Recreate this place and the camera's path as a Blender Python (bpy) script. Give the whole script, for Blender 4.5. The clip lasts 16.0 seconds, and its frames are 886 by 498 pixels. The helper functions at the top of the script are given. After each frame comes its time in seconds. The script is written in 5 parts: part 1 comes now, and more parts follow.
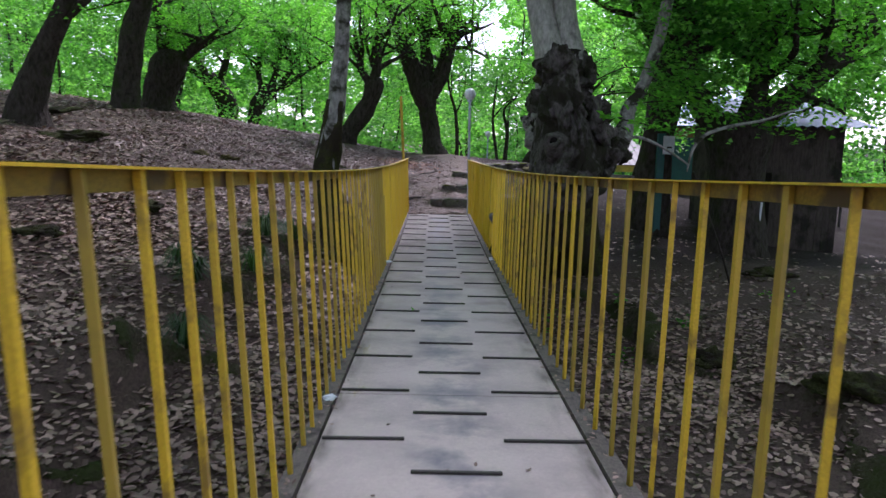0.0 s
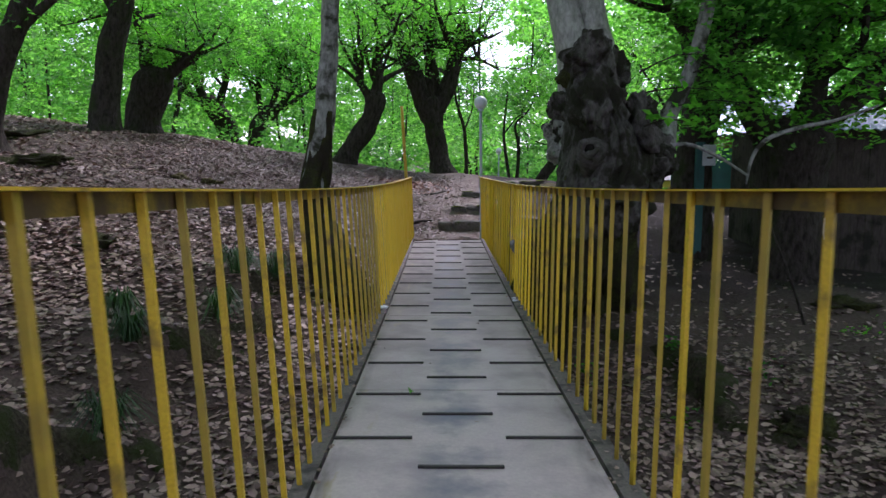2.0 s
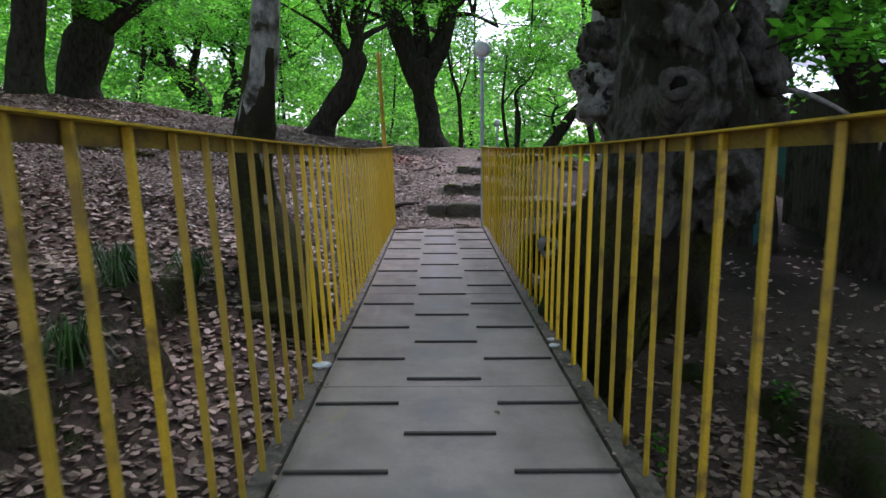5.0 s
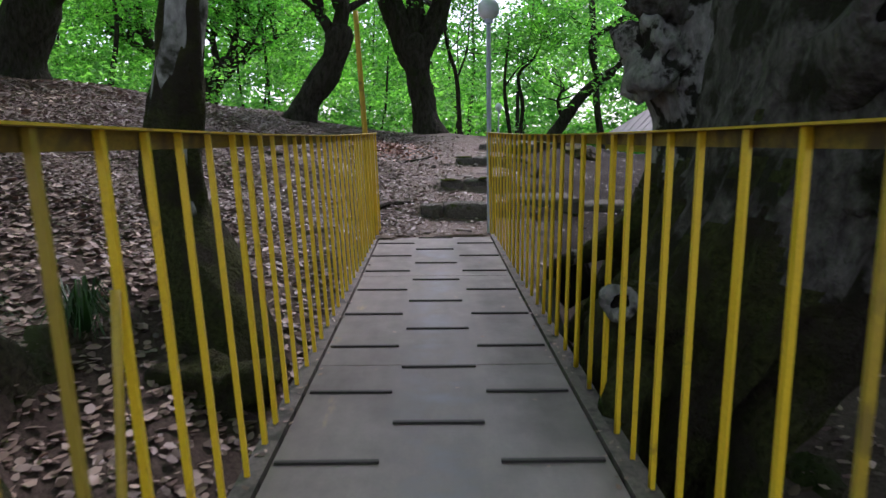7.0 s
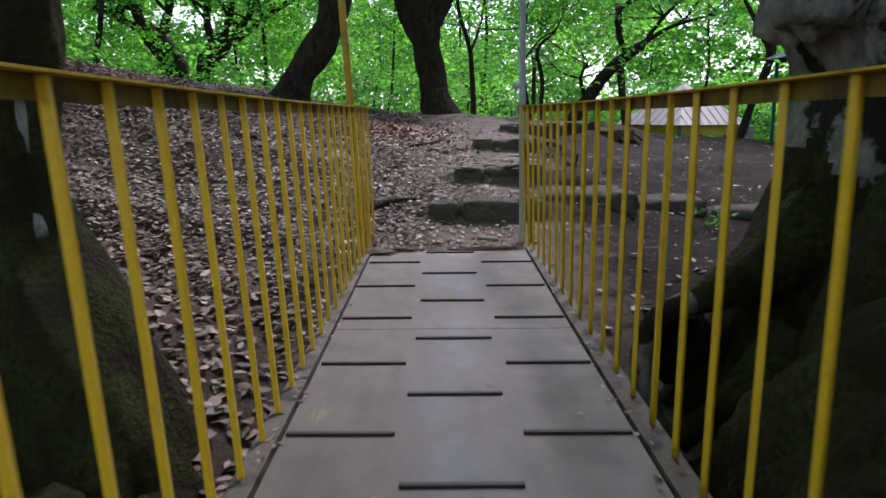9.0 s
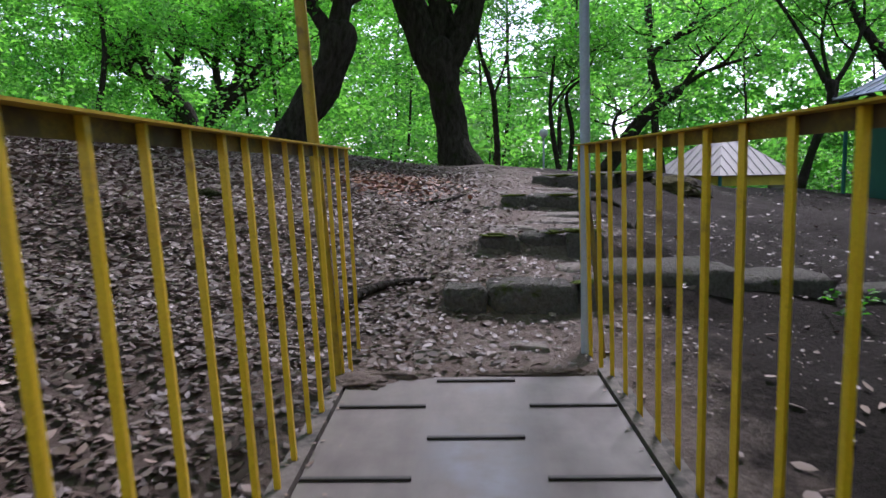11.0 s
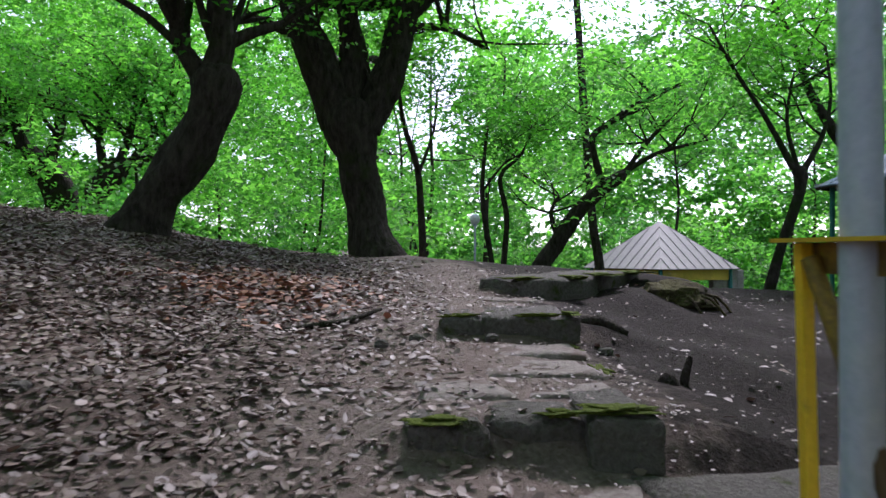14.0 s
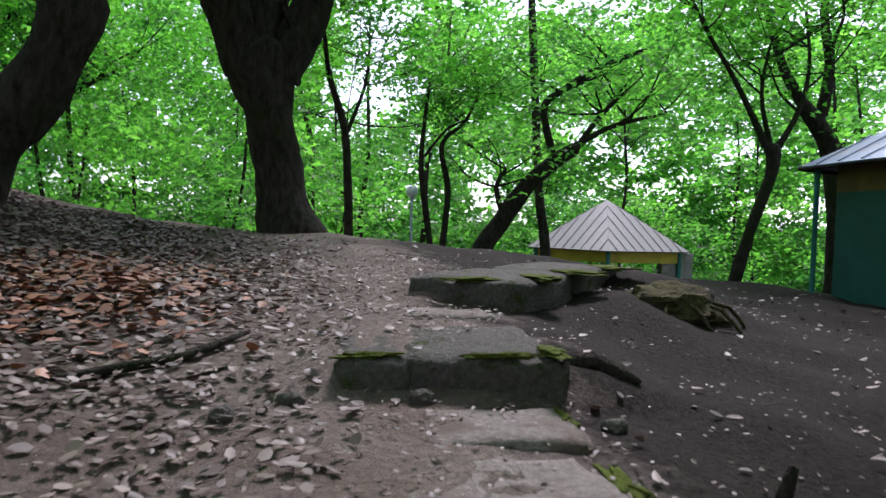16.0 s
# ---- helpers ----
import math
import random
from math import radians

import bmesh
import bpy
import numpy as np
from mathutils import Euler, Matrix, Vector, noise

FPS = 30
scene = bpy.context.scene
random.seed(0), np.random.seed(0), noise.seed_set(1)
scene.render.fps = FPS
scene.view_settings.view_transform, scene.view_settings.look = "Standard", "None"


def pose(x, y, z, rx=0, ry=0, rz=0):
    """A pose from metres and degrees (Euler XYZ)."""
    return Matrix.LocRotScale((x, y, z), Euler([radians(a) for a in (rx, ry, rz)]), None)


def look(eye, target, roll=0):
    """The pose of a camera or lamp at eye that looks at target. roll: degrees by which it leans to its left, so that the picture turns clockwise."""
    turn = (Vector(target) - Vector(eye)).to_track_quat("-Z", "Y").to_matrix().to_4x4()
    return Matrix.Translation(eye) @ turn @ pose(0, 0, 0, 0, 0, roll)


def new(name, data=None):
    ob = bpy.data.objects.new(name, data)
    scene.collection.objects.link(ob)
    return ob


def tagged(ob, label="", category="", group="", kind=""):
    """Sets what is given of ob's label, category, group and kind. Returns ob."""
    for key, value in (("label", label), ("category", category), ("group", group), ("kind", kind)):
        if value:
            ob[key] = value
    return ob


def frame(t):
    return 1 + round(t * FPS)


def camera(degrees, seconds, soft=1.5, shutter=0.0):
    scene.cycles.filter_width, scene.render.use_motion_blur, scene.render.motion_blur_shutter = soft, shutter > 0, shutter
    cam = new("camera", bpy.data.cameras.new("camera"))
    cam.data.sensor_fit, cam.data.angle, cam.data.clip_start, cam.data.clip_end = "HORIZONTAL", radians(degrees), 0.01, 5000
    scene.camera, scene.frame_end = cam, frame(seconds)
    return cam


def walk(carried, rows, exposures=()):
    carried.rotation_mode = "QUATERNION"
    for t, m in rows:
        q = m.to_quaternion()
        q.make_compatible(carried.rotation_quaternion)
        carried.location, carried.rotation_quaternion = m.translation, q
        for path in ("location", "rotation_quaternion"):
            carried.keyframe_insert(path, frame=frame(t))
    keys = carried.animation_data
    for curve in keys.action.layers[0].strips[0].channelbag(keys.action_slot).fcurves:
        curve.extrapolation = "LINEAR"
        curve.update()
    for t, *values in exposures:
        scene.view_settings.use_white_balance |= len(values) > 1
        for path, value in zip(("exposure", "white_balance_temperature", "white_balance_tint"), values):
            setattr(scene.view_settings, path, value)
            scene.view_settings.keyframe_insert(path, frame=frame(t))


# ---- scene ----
cam = camera(62.1, 16.0, soft=1.5, shutter=0.4)
PATH = [
    (0, (-0.22, 1.227, 1.093), (-0.19, 3.203, 0.788), 1.4),
    (0.5, (-0.187, 1.681, 1.091), (-0.133, 3.657, 0.789), -0.2),
    (1, (-0.159, 2.204, 1.049), (-0.183, 4.179, 0.729), 1.4),
    (1.5, (-0.198, 2.698, 1.052), (-0.139, 4.678, 0.773), 0.6),
    (2, (-0.185, 3.233, 0.977), (-0.185, 5.217, 0.727), 0.0),
    (2.5, (-0.185, 3.728, 0.918), (-0.155, 5.702, 0.596), 2.0),
    (3, (-0.187, 4.243, 0.908), (-0.107, 6.219, 0.613), 0.1),
    (3.5, (-0.146, 4.76, 0.871), (-0.166, 6.734, 0.551), 0.4),
    (4, (-0.165, 5.311, 0.827), (-0.165, 7.283, 0.493), 0.9),
    (4.5, (-0.151, 5.842, 0.786), (-0.13, 7.816, 0.463), -0.7),
    (4.7, (-0.15, 6.065, 0.763), (-0.132, 8.042, 0.46), -0.1),
    (7, (-0.128, 8.621, 0.709), (-0.1, 10.592, 0.369), -0.2),
    (7.5, (-0.108, 9.217, 0.692), (-0.177, 11.19, 0.372), -0.5),
    (8, (-0.146, 9.867, 0.643), (-0.139, 11.85, 0.381), 0.1),
    (8.5, (-0.158, 10.345, 0.612), (-0.151, 12.328, 0.35), -0.9),
    (9, (-0.156, 10.934, 0.587), (-0.154, 12.897, 0.206), -0.4),
    (11.3, (-0.148, 13.48, 0.513), (-0.212, 15.466, 0.28), -0.8),
    (11.5, (-0.16, 13.67, 0.555), (-0.259, 15.654, 0.319), 0.6),
    (12, (-0.183, 14.243, 0.528), (-0.207, 16.227, 0.277), 1.5),
    (12.5, (-0.202, 14.798, 0.548), (-0.14, 16.789, 0.365), 0.3),
    (13, (-0.185, 15.324, 0.571), (-0.164, 17.316, 0.397), -0.5),
    (13.5, (-0.178, 15.885, 0.574), (-0.078, 17.877, 0.426), 0.5),
    (14, (-0.103, 16.412, 0.578), (0.065, 18.405, 0.569), 0.0),
    (14.5, (-0.024, 16.935, 0.589), (0.132, 18.928, 0.573), -0.4),
    (15, (0.01, 17.447, 0.598), (0.331, 19.421, 0.563), 2.0),
    (15.5, (0.114, 17.938, 0.578), (0.459, 19.907, 0.532), -0.4),
    (16, (0.207, 18.373, 0.658), (0.541, 20.343, 0.575), 1.7),
]
walk(cam, [(t, look(eye, target, roll)) for t, eye, target, roll in PATH], [(0, 1.12, 5650, 37), (7, 0.96, 5780, 32), (9, 0.92, 5820, 31), (12, 0.9, 5580, 30), (16, 0.8, 5760, 25)])


# ---- light ----
world = bpy.data.worlds.new("world")
scene.world = world
world.use_nodes = True
wn, wl = world.node_tree.nodes, world.node_tree.links
sky = wn.new("ShaderNodeTexSky")
sky.sky_type, sky.sun_disc = "NISHITA", False
sky.sun_elevation, sky.sun_rotation = radians(48.6), radians(22)
sky.air_density, sky.dust_density, sky.ozone_density = 1.0, 1.0, 1.0
wn["Background"].inputs["Strength"].default_value = 0.15
haze = wn.new("ShaderNodeHueSaturation")
haze.inputs["Saturation"].default_value, haze.inputs["Value"].default_value = 0.35, 1.0
wl.new(sky.outputs["Color"], haze.inputs["Color"])
wl.new(haze.outputs["Color"], wn["Background"].inputs["Color"])
sun = new("sun", bpy.data.lights.new("sun", "SUN"))
sun.data.energy, sun.data.angle, sun.data.color = 2.6, radians(12), (1.0, 0.96, 0.86)
sun.matrix_world = look((9.0, 22.0, 27.0), (0, 0, 0))


# ---- materials ----
def material(name, rough=0.8, metal=0.0):
    m = bpy.data.materials.new(name)
    m.use_nodes = True
    b = m.node_tree.nodes["Principled BSDF"]
    b.inputs["Roughness"].default_value, b.inputs["Metallic"].default_value = rough, metal
    if rough >= 0.85:
        b.inputs["Specular IOR Level"].default_value = 0.12
    return m, m.node_tree.nodes, m.node_tree.links, b


def noise_tex(n, l, scale, detail=4.0, rough=0.6, stretch=None):
    t = n.new("ShaderNodeTexNoise")
    t.inputs["Scale"].default_value, t.inputs["Detail"].default_value, t.inputs["Roughness"].default_value = scale, detail, rough
    geo = n.new("ShaderNodeNewGeometry")
    if stretch:
        mp = n.new("ShaderNodeMapping")
        mp.inputs["Scale"].default_value = stretch
        l.new(geo.outputs["Position"], mp.inputs["Vector"])
        l.new(mp.outputs["Vector"], t.inputs["Vector"])
    else:
        l.new(geo.outputs["Position"], t.inputs["Vector"])
    return t.outputs["Fac"]


def ramp(n, l, fac, stops):
    r = n.new("ShaderNodeValToRGB")
    e = r.color_ramp.elements
    while len(e) < len(stops):
        e.new(0.5)
    for el, (p, c) in zip(e, stops):
        el.position, el.color = p, (*c, 1)
    l.new(fac, r.inputs["Fac"])
    return r.outputs["Color"]


def mix(n, l, fac, a, b, kind="MIX"):
    x = n.new("ShaderNodeMix")
    x.data_type, x.blend_type = "RGBA", kind
    for s, v in (("Factor", fac), ("A", a), ("B", b)):
        sock = [i for i in x.inputs if i.name == s and (i.type == "RGBA" or s == "Factor" and i.type == "VALUE")][0]
        if isinstance(v, (int, float)):
            sock.default_value = v
        elif isinstance(v, tuple):
            sock.default_value = (*v, 1)
        else:
            l.new(v, sock)
    return [o for o in x.outputs if o.type == "RGBA"][0]


def bump(n, l, b, height, strength=0.4, dist=0.02):
    u = n.new("ShaderNodeBump")
    u.inputs["Strength"].default_value, u.inputs["Distance"].default_value = strength, dist
    l.new(height, u.inputs["Height"])
    l.new(u.outputs["Normal"], b.inputs["Normal"])


def surface(name, c1, c2, c3=None, scale=6.0, fine=60.0, rough=0.8, metal=0.0, bumps=0.4, dist=0.02, stretch=None, cover=(0.5, 0.62)):
    """Two-scale varied surface: c1 to c2 by fine grain, with patches of c3 at the larger scale."""
    m, n, l, b = material(name, rough, metal)
    f = noise_tex(n, l, fine, 5.0, 0.65, stretch)
    g = noise_tex(n, l, scale, 5.0, 0.6)
    col = ramp(n, l, f, [(0.3, c1), (0.7, c2)])
    if c3:
        k = ramp(n, l, g, [(cover[0], (0, 0, 0)), (cover[1], (1, 1, 1))])
        col = mix(n, l, k, col, c3)
    else:
        k = ramp(n, l, g, [(0.3, (0.7, 0.7, 0.7)), (0.7, (1.15, 1.15, 1.15))])
        col = mix(n, l, 1.0, col, k, "MULTIPLY")
    l.new(col, b.inputs["Base Color"])
    bump(n, l, b, f, bumps, dist)
    return m


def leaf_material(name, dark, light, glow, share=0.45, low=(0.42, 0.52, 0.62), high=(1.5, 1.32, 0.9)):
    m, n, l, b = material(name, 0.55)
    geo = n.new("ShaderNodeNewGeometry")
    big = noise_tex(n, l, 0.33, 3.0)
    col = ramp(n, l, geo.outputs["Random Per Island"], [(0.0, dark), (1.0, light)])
    # broad noise puts light and dark masses of foliage into the colour
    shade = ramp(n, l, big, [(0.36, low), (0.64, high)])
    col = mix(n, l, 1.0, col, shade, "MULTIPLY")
    l.new(col, b.inputs["Base Color"])
    tr = n.new("ShaderNodeBsdfTranslucent")
    l.new(mix(n, l, 1.0, col, glow, "MULTIPLY"), tr.inputs["Color"])
    ms = n.new("ShaderNodeMixShader")
    ms.inputs["Fac"].default_value = share
    l.new(b.outputs["BSDF"], ms.inputs[1])
    l.new(tr.outputs["BSDF"], ms.inputs[2])
    l.new(ms.outputs["Shader"], n["Material Output"].inputs["Surface"])
    return m


YELLOW = surface("yellow_paint", (0.46, 0.285, 0.008), (0.66, 0.42, 0.012), (0.24, 0.145, 0.02), 7.0, 120.0, 0.5, 0.0, 0.2, 0.004, None, (0.52, 0.64))
def vary_bars(m, faded, share):
    n, l = m.node_tree.nodes, m.node_tree.links
    b = n["Principled BSDF"]
    src = b.inputs["Base Color"].links[0].from_socket
    info = n.new("ShaderNodeObjectInfo")
    l.new(mix(n, l, ramp(n, l, info.outputs["Random"], [(0.3, (0, 0, 0)), (0.9, (share, share, share))]), src, faded), b.inputs["Base Color"])


vary_bars(YELLOW, (0.27, 0.185, 0.022), 0.85)
RAIL = surface("rail_paint", (0.46, 0.29, 0.010), (0.66, 0.43, 0.014), (0.16, 0.092, 0.02), 6.0, 90.0, 0.5, 0.0, 0.2, 0.004, None, (0.56, 0.68))
FRESH = surface("fresh_yellow_paint", (0.68, 0.415, 0.005), (0.82, 0.53, 0.008), (0.42, 0.24, 0.02), 9.0, 120.0, 0.4, 0.0, 0.2, 0.004, None, (0.62, 0.74))
def deck_material():
    m, n, l, b = material("deck_paint", 0.55)
    geo = n.new("ShaderNodeNewGeometry")
    sep = n.new("ShaderNodeSeparateXYZ")
    l.new(geo.outputs["Position"], sep.inputs["Vector"])
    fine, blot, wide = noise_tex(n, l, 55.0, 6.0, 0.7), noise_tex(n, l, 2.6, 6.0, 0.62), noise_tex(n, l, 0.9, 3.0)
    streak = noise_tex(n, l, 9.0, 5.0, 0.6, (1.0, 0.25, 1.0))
    col = ramp(n, l, fine, [(0.3, (0.455, 0.368, 0.340)), (0.7, (0.58, 0.475, 0.44))])
    col = mix(n, l, ramp(n, l, blot, [(0.42, (0, 0, 0)), (0.7, (0.8, 0.8, 0.8))]), col, (0.325, 0.268, 0.258))
    col = mix(n, l, ramp(n, l, wide, [(0.45, (0, 0, 0)), (0.7, (0.45, 0.45, 0.45))]), col, (0.57, 0.485, 0.455))
    # from y 5.5 to 12 the deck colour turns darker and browner
    y_profile = n.new("ShaderNodeMapRange")
    y_profile.inputs["From Min"].default_value, y_profile.inputs["From Max"].default_value, y_profile.inputs["To Max"].default_value = 5.5, 12.0, 0.88
    l.new(sep.outputs["Y"], y_profile.inputs["Value"])
    dark_brown = ramp(n, l, streak, [(0.3, (0.050, 0.038, 0.032)), (0.7, (0.104, 0.083, 0.073))])
    col = mix(n, l, y_profile.outputs["Result"], col, dark_brown)

    def band(centre, half, tex, lo, hi, colour, src):
        s = n.new("ShaderNodeMath")
        s.operation = "SUBTRACT"
        l.new(sep.outputs["X"], s.inputs[0])
        s.inputs[1].default_value = centre
        a = n.new("ShaderNodeMath")
        a.operation = "ABSOLUTE"
        l.new(s.outputs[0], a.inputs[0])
        r = n.new("ShaderNodeMapRange")
        r.inputs["From Min"].default_value, r.inputs["From Max"].default_value = half, half * 0.3
        l.new(a.outputs[0], r.inputs["Value"])
        k = n.new("ShaderNodeMath")
        k.operation = "MULTIPLY"
        l.new(r.outputs["Result"], k.inputs[0])
        l.new(ramp(n, l, tex, [(lo, (0, 0, 0)), (hi, (1, 1, 1))]), k.inputs[1])
        return mix(n, l, k.outputs[0], src, colour)

    col = band(-0.10, 0.26, blot, 0.46, 0.68, (0.185, 0.182, 0.205), col)
    col = band(-0.68, 0.16, streak, 0.60, 0.72, (0.34, 0.26, 0.09), col)
    col = band(0.52, 0.12, streak, 0.40, 0.65, (0.13, 0.11, 0.095), col)
    col = band(-0.72, 0.08, streak, 0.36, 0.6, (0.14, 0.12, 0.10), col)
    l.new(col, b.inputs["Base Color"])
    l.new(ramp(n, l, blot, [(0.3, (0.42, 0.42, 0.42)), (0.7, (0.7, 0.7, 0.7))]), b.inputs["Roughness"])
    bump(n, l, b, fine, 0.15, 0.003)
    return m


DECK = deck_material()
CLEAT = surface("cleat_iron", (0.02, 0.018, 0.017), (0.05, 0.04, 0.035), None, 5.0, 80.0, 0.6, 0.3, 0.2, 0.003)
# dark colour holds both rust and the shade on the rail's lower leg
FLANGE = surface("rusty_shaded_paint", (0.13, 0.078, 0.012), (0.30, 0.19, 0.016), (0.075, 0.042, 0.018), 5.0, 90.0, 0.6, 0.0, 0.2, 0.004, None, (0.48, 0.6))
EDGE = surface("edge_iron", (0.085, 0.069, 0.058), (0.175, 0.144, 0.126), (0.04, 0.034, 0.028), 7.0, 60.0, 0.8, 0.1, 0.3, 0.006)
def soil_material():
    """Trodden brown soil on the path and slope, moist dark humus on the ground that falls away beside the steps."""
    m, n, l, b = material("forest_soil", 0.95)
    geo = n.new("ShaderNodeNewGeometry")
    sep = n.new("ShaderNodeSeparateXYZ")
    l.new(geo.outputs["Position"], sep.inputs["Vector"])
    fine, mid, wide = noise_tex(n, l, 30.0, 6.0, 0.7), noise_tex(n, l, 5.0, 5.0, 0.6), noise_tex(n, l, 1.2, 4.0, 0.6)
    col = ramp(n, l, fine, [(0.3, (0.120, 0.093, 0.080)), (0.7, (0.272, 0.216, 0.190))])
    col = mix(n, l, ramp(n, l, wide, [(0.45, (0, 0, 0)), (0.65, (0.8, 0.8, 0.8))]), col, (0.155, 0.113, 0.097))
    col = mix(n, l, ramp(n, l, mid, [(0.55, (0, 0, 0)), (0.75, (0.6, 0.6, 0.6))]), col, (0.28, 0.212, 0.19))
    wob = n.new("ShaderNodeMath")
    wob.operation = "MULTIPLY_ADD"
    l.new(mid, wob.inputs[0])
    wob.inputs[1].default_value = 1.6
    l.new(sep.outputs["X"], wob.inputs[2])
    r = n.new("ShaderNodeMapRange")
    r.inputs["From Min"].default_value, r.inputs["From Max"].default_value = 1.5, 2.2
    l.new(wob.outputs[0], r.inputs["Value"])
    q = n.new("ShaderNodeMapRange")
    q.inputs["From Min"].default_value, q.inputs["From Max"].default_value = 13.6, 15.2
    l.new(sep.outputs["Y"], q.inputs["Value"])
    k = n.new("ShaderNodeMath")
    k.operation = "MULTIPLY"
    l.new(r.outputs["Result"], k.inputs[0])
    l.new(q.outputs["Result"], k.inputs[1])
    w = n.new("ShaderNodeMapRange")
    w.inputs["From Min"].default_value, w.inputs["From Max"].default_value, w.inputs["To Max"].default_value = 16.2, 14.6, 0.85
    l.new(sep.outputs["Y"], w.inputs["Value"])
    mould = ramp(n, l, fine, [(0.3, (0.042, 0.029, 0.023)), (0.7, (0.115, 0.081, 0.066))])
    col = mix(n, l, w.outputs["Result"], col, mould)
    slope = n.new("ShaderNodeMapRange")
    slope.inputs["From Min"].default_value, slope.inputs["From Max"].default_value, slope.inputs["To Max"].default_value = 0.7, -0.2, 0.62
    l.new(wob.outputs[0], slope.inputs["Value"])
    col = mix(n, l, slope.outputs["Result"], col, mould)
    humus = ramp(n, l, fine, [(0.3, (0.015, 0.011, 0.0095)), (0.7, (0.043, 0.033, 0.029))])
    col = mix(n, l, k.outputs[0], col, humus)
    l.new(col, b.inputs["Base Color"])
    bump(n, l, b, fine, 0.7, 0.05)
    return m


SOIL = soil_material()
STONE = surface("step_stone", (0.085, 0.075, 0.068), (0.17, 0.152, 0.138), (0.050, 0.062, 0.014), 4.5, 38.0, 0.9, 0.0, 0.9, 0.04, None, (0.60, 0.68))
PATHSTONE = surface("trodden_stone", (0.15, 0.125, 0.112), (0.29, 0.25, 0.228), (0.14, 0.105, 0.09), 3.0, 40.0, 0.9, 0.0, 0.6, 0.02, None, (0.5, 0.62))
BARK = surface("dark_bark", (0.015, 0.012, 0.010), (0.070, 0.056, 0.048), (0.030, 0.038, 0.015), 1.6, 13.0, 0.95, 0.0, 1.0, 0.09, (1, 1, 0.4), (0.52, 0.66))
PALE = surface("pale_bark", (0.20, 0.195, 0.185), (0.46, 0.445, 0.42), (0.05, 0.048, 0.04), 2.0, 16.0, 0.9, 0.0, 0.5, 0.03, (1, 1, 0.5), (0.56, 0.68))
BURL = surface("burl_bark", (0.032, 0.028, 0.024), (0.130, 0.118, 0.106), (0.026, 0.024, 0.016), 2.6, 17.0, 0.95, 0.0, 1.0, 0.06, (1, 1, 0.55), (0.46, 0.53))
GREYBARK = surface("grey_burl_bark", (0.10, 0.094, 0.088), (0.29, 0.275, 0.255), (0.020, 0.018, 0.014), 2.3, 14.0, 0.93, 0.0, 0.8, 0.05, (1, 1, 0.6), (0.52, 0.56))
MOTTLED = surface("mottled_bark", (0.11, 0.104, 0.096), (0.36, 0.345, 0.325), (0.034, 0.034, 0.022), 2.6, 15.0, 0.92, 0.0, 0.7, 0.04, (1, 1, 0.5), (0.49, 0.60))
MOSS = surface("moss", (0.020, 0.022, 0.009), (0.078, 0.080, 0.026), (0.036, 0.029, 0.020), 3.5, 28.0, 0.95, 0.0, 1.0, 0.08, None, (0.46, 0.6))
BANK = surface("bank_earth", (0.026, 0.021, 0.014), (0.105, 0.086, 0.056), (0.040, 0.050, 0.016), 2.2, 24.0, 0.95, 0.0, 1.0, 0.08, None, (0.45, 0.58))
HUMMOCK = surface("mossy_soil", (0.055, 0.045, 0.024), (0.13, 0.115, 0.048), (0.075, 0.057, 0.042), 4.0, 30.0, 0.95, 0.0, 1.0, 0.05)
BRIGHTMOSS = surface("bright_moss", (0.055, 0.075, 0.010), (0.12, 0.145, 0.022), None, 6.0, 70.0, 0.95, 0.0, 0.8, 0.02)
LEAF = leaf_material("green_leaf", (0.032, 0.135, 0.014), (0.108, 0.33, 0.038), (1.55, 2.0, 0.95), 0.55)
# lighter copies of LEAF: backlight is put into their colour
MIDLEAF_LIT = leaf_material("mid_leaf_lit", (0.055, 0.205, 0.030), (0.155, 0.40, 0.066), (1.55, 1.9, 1.0), 0.58)
FARLEAF_LIT = leaf_material("far_leaf_lit", (0.082, 0.28, 0.050), (0.21, 0.49, 0.105), (1.45, 1.75, 1.05), 0.6)
LITTER = leaf_material("dry_leaf", (0.075, 0.043, 0.031), (0.42, 0.298, 0.240), (0.6, 0.4, 0.3), 0.06, (0.8, 0.76, 0.76), (1.12, 1.1, 1.08))
DUSTLITTER = leaf_material("trodden_dry_leaf", (0.080, 0.054, 0.044), (0.265, 0.196, 0.167), (0.6, 0.4, 0.3), 0.06, (0.8, 0.76, 0.76), (1.12, 1.1, 1.08))
REDLITTER = leaf_material("red_dry_leaf", (0.17, 0.062, 0.032), (0.42, 0.19, 0.105), (0.6, 0.4, 0.3), 0.06, (0.8, 0.76, 0.76), (1.12, 1.1, 1.08))
DARKLEAF = leaf_material("dark_grass", (0.012, 0.045, 0.010), (0.035, 0.10, 0.022), (1.2, 1.4, 0.8), 0.3)
LAMPGREY = surface("lamp_paint", (0.34, 0.38, 0.50), (0.44, 0.48, 0.60), (0.25, 0.25, 0.26), 6.0, 70.0, 0.5, 0.0, 0.1, 0.003, None, (0.62, 0.75))
GLOBE = surface("opal_glass", (0.62, 0.64, 0.70), (0.70, 0.72, 0.76), None, 3.0, 20.0, 0.3, 0.0, 0.02, 0.002)
TIN = surface("grey_tin", (0.165, 0.152, 0.15), (0.235, 0.215, 0.21), (0.18, 0.13, 0.105), 1.2, 20.0, 0.6, 0.1, 0.1, 0.01, None, (0.6, 0.8))
BLUETIN = surface("blue_tin", (0.11, 0.165, 0.27), (0.185, 0.26, 0.39), (0.24, 0.15, 0.10), 1.1, 16.0, 0.5, 0.2, 0.1, 0.01, None, (0.60, 0.76))
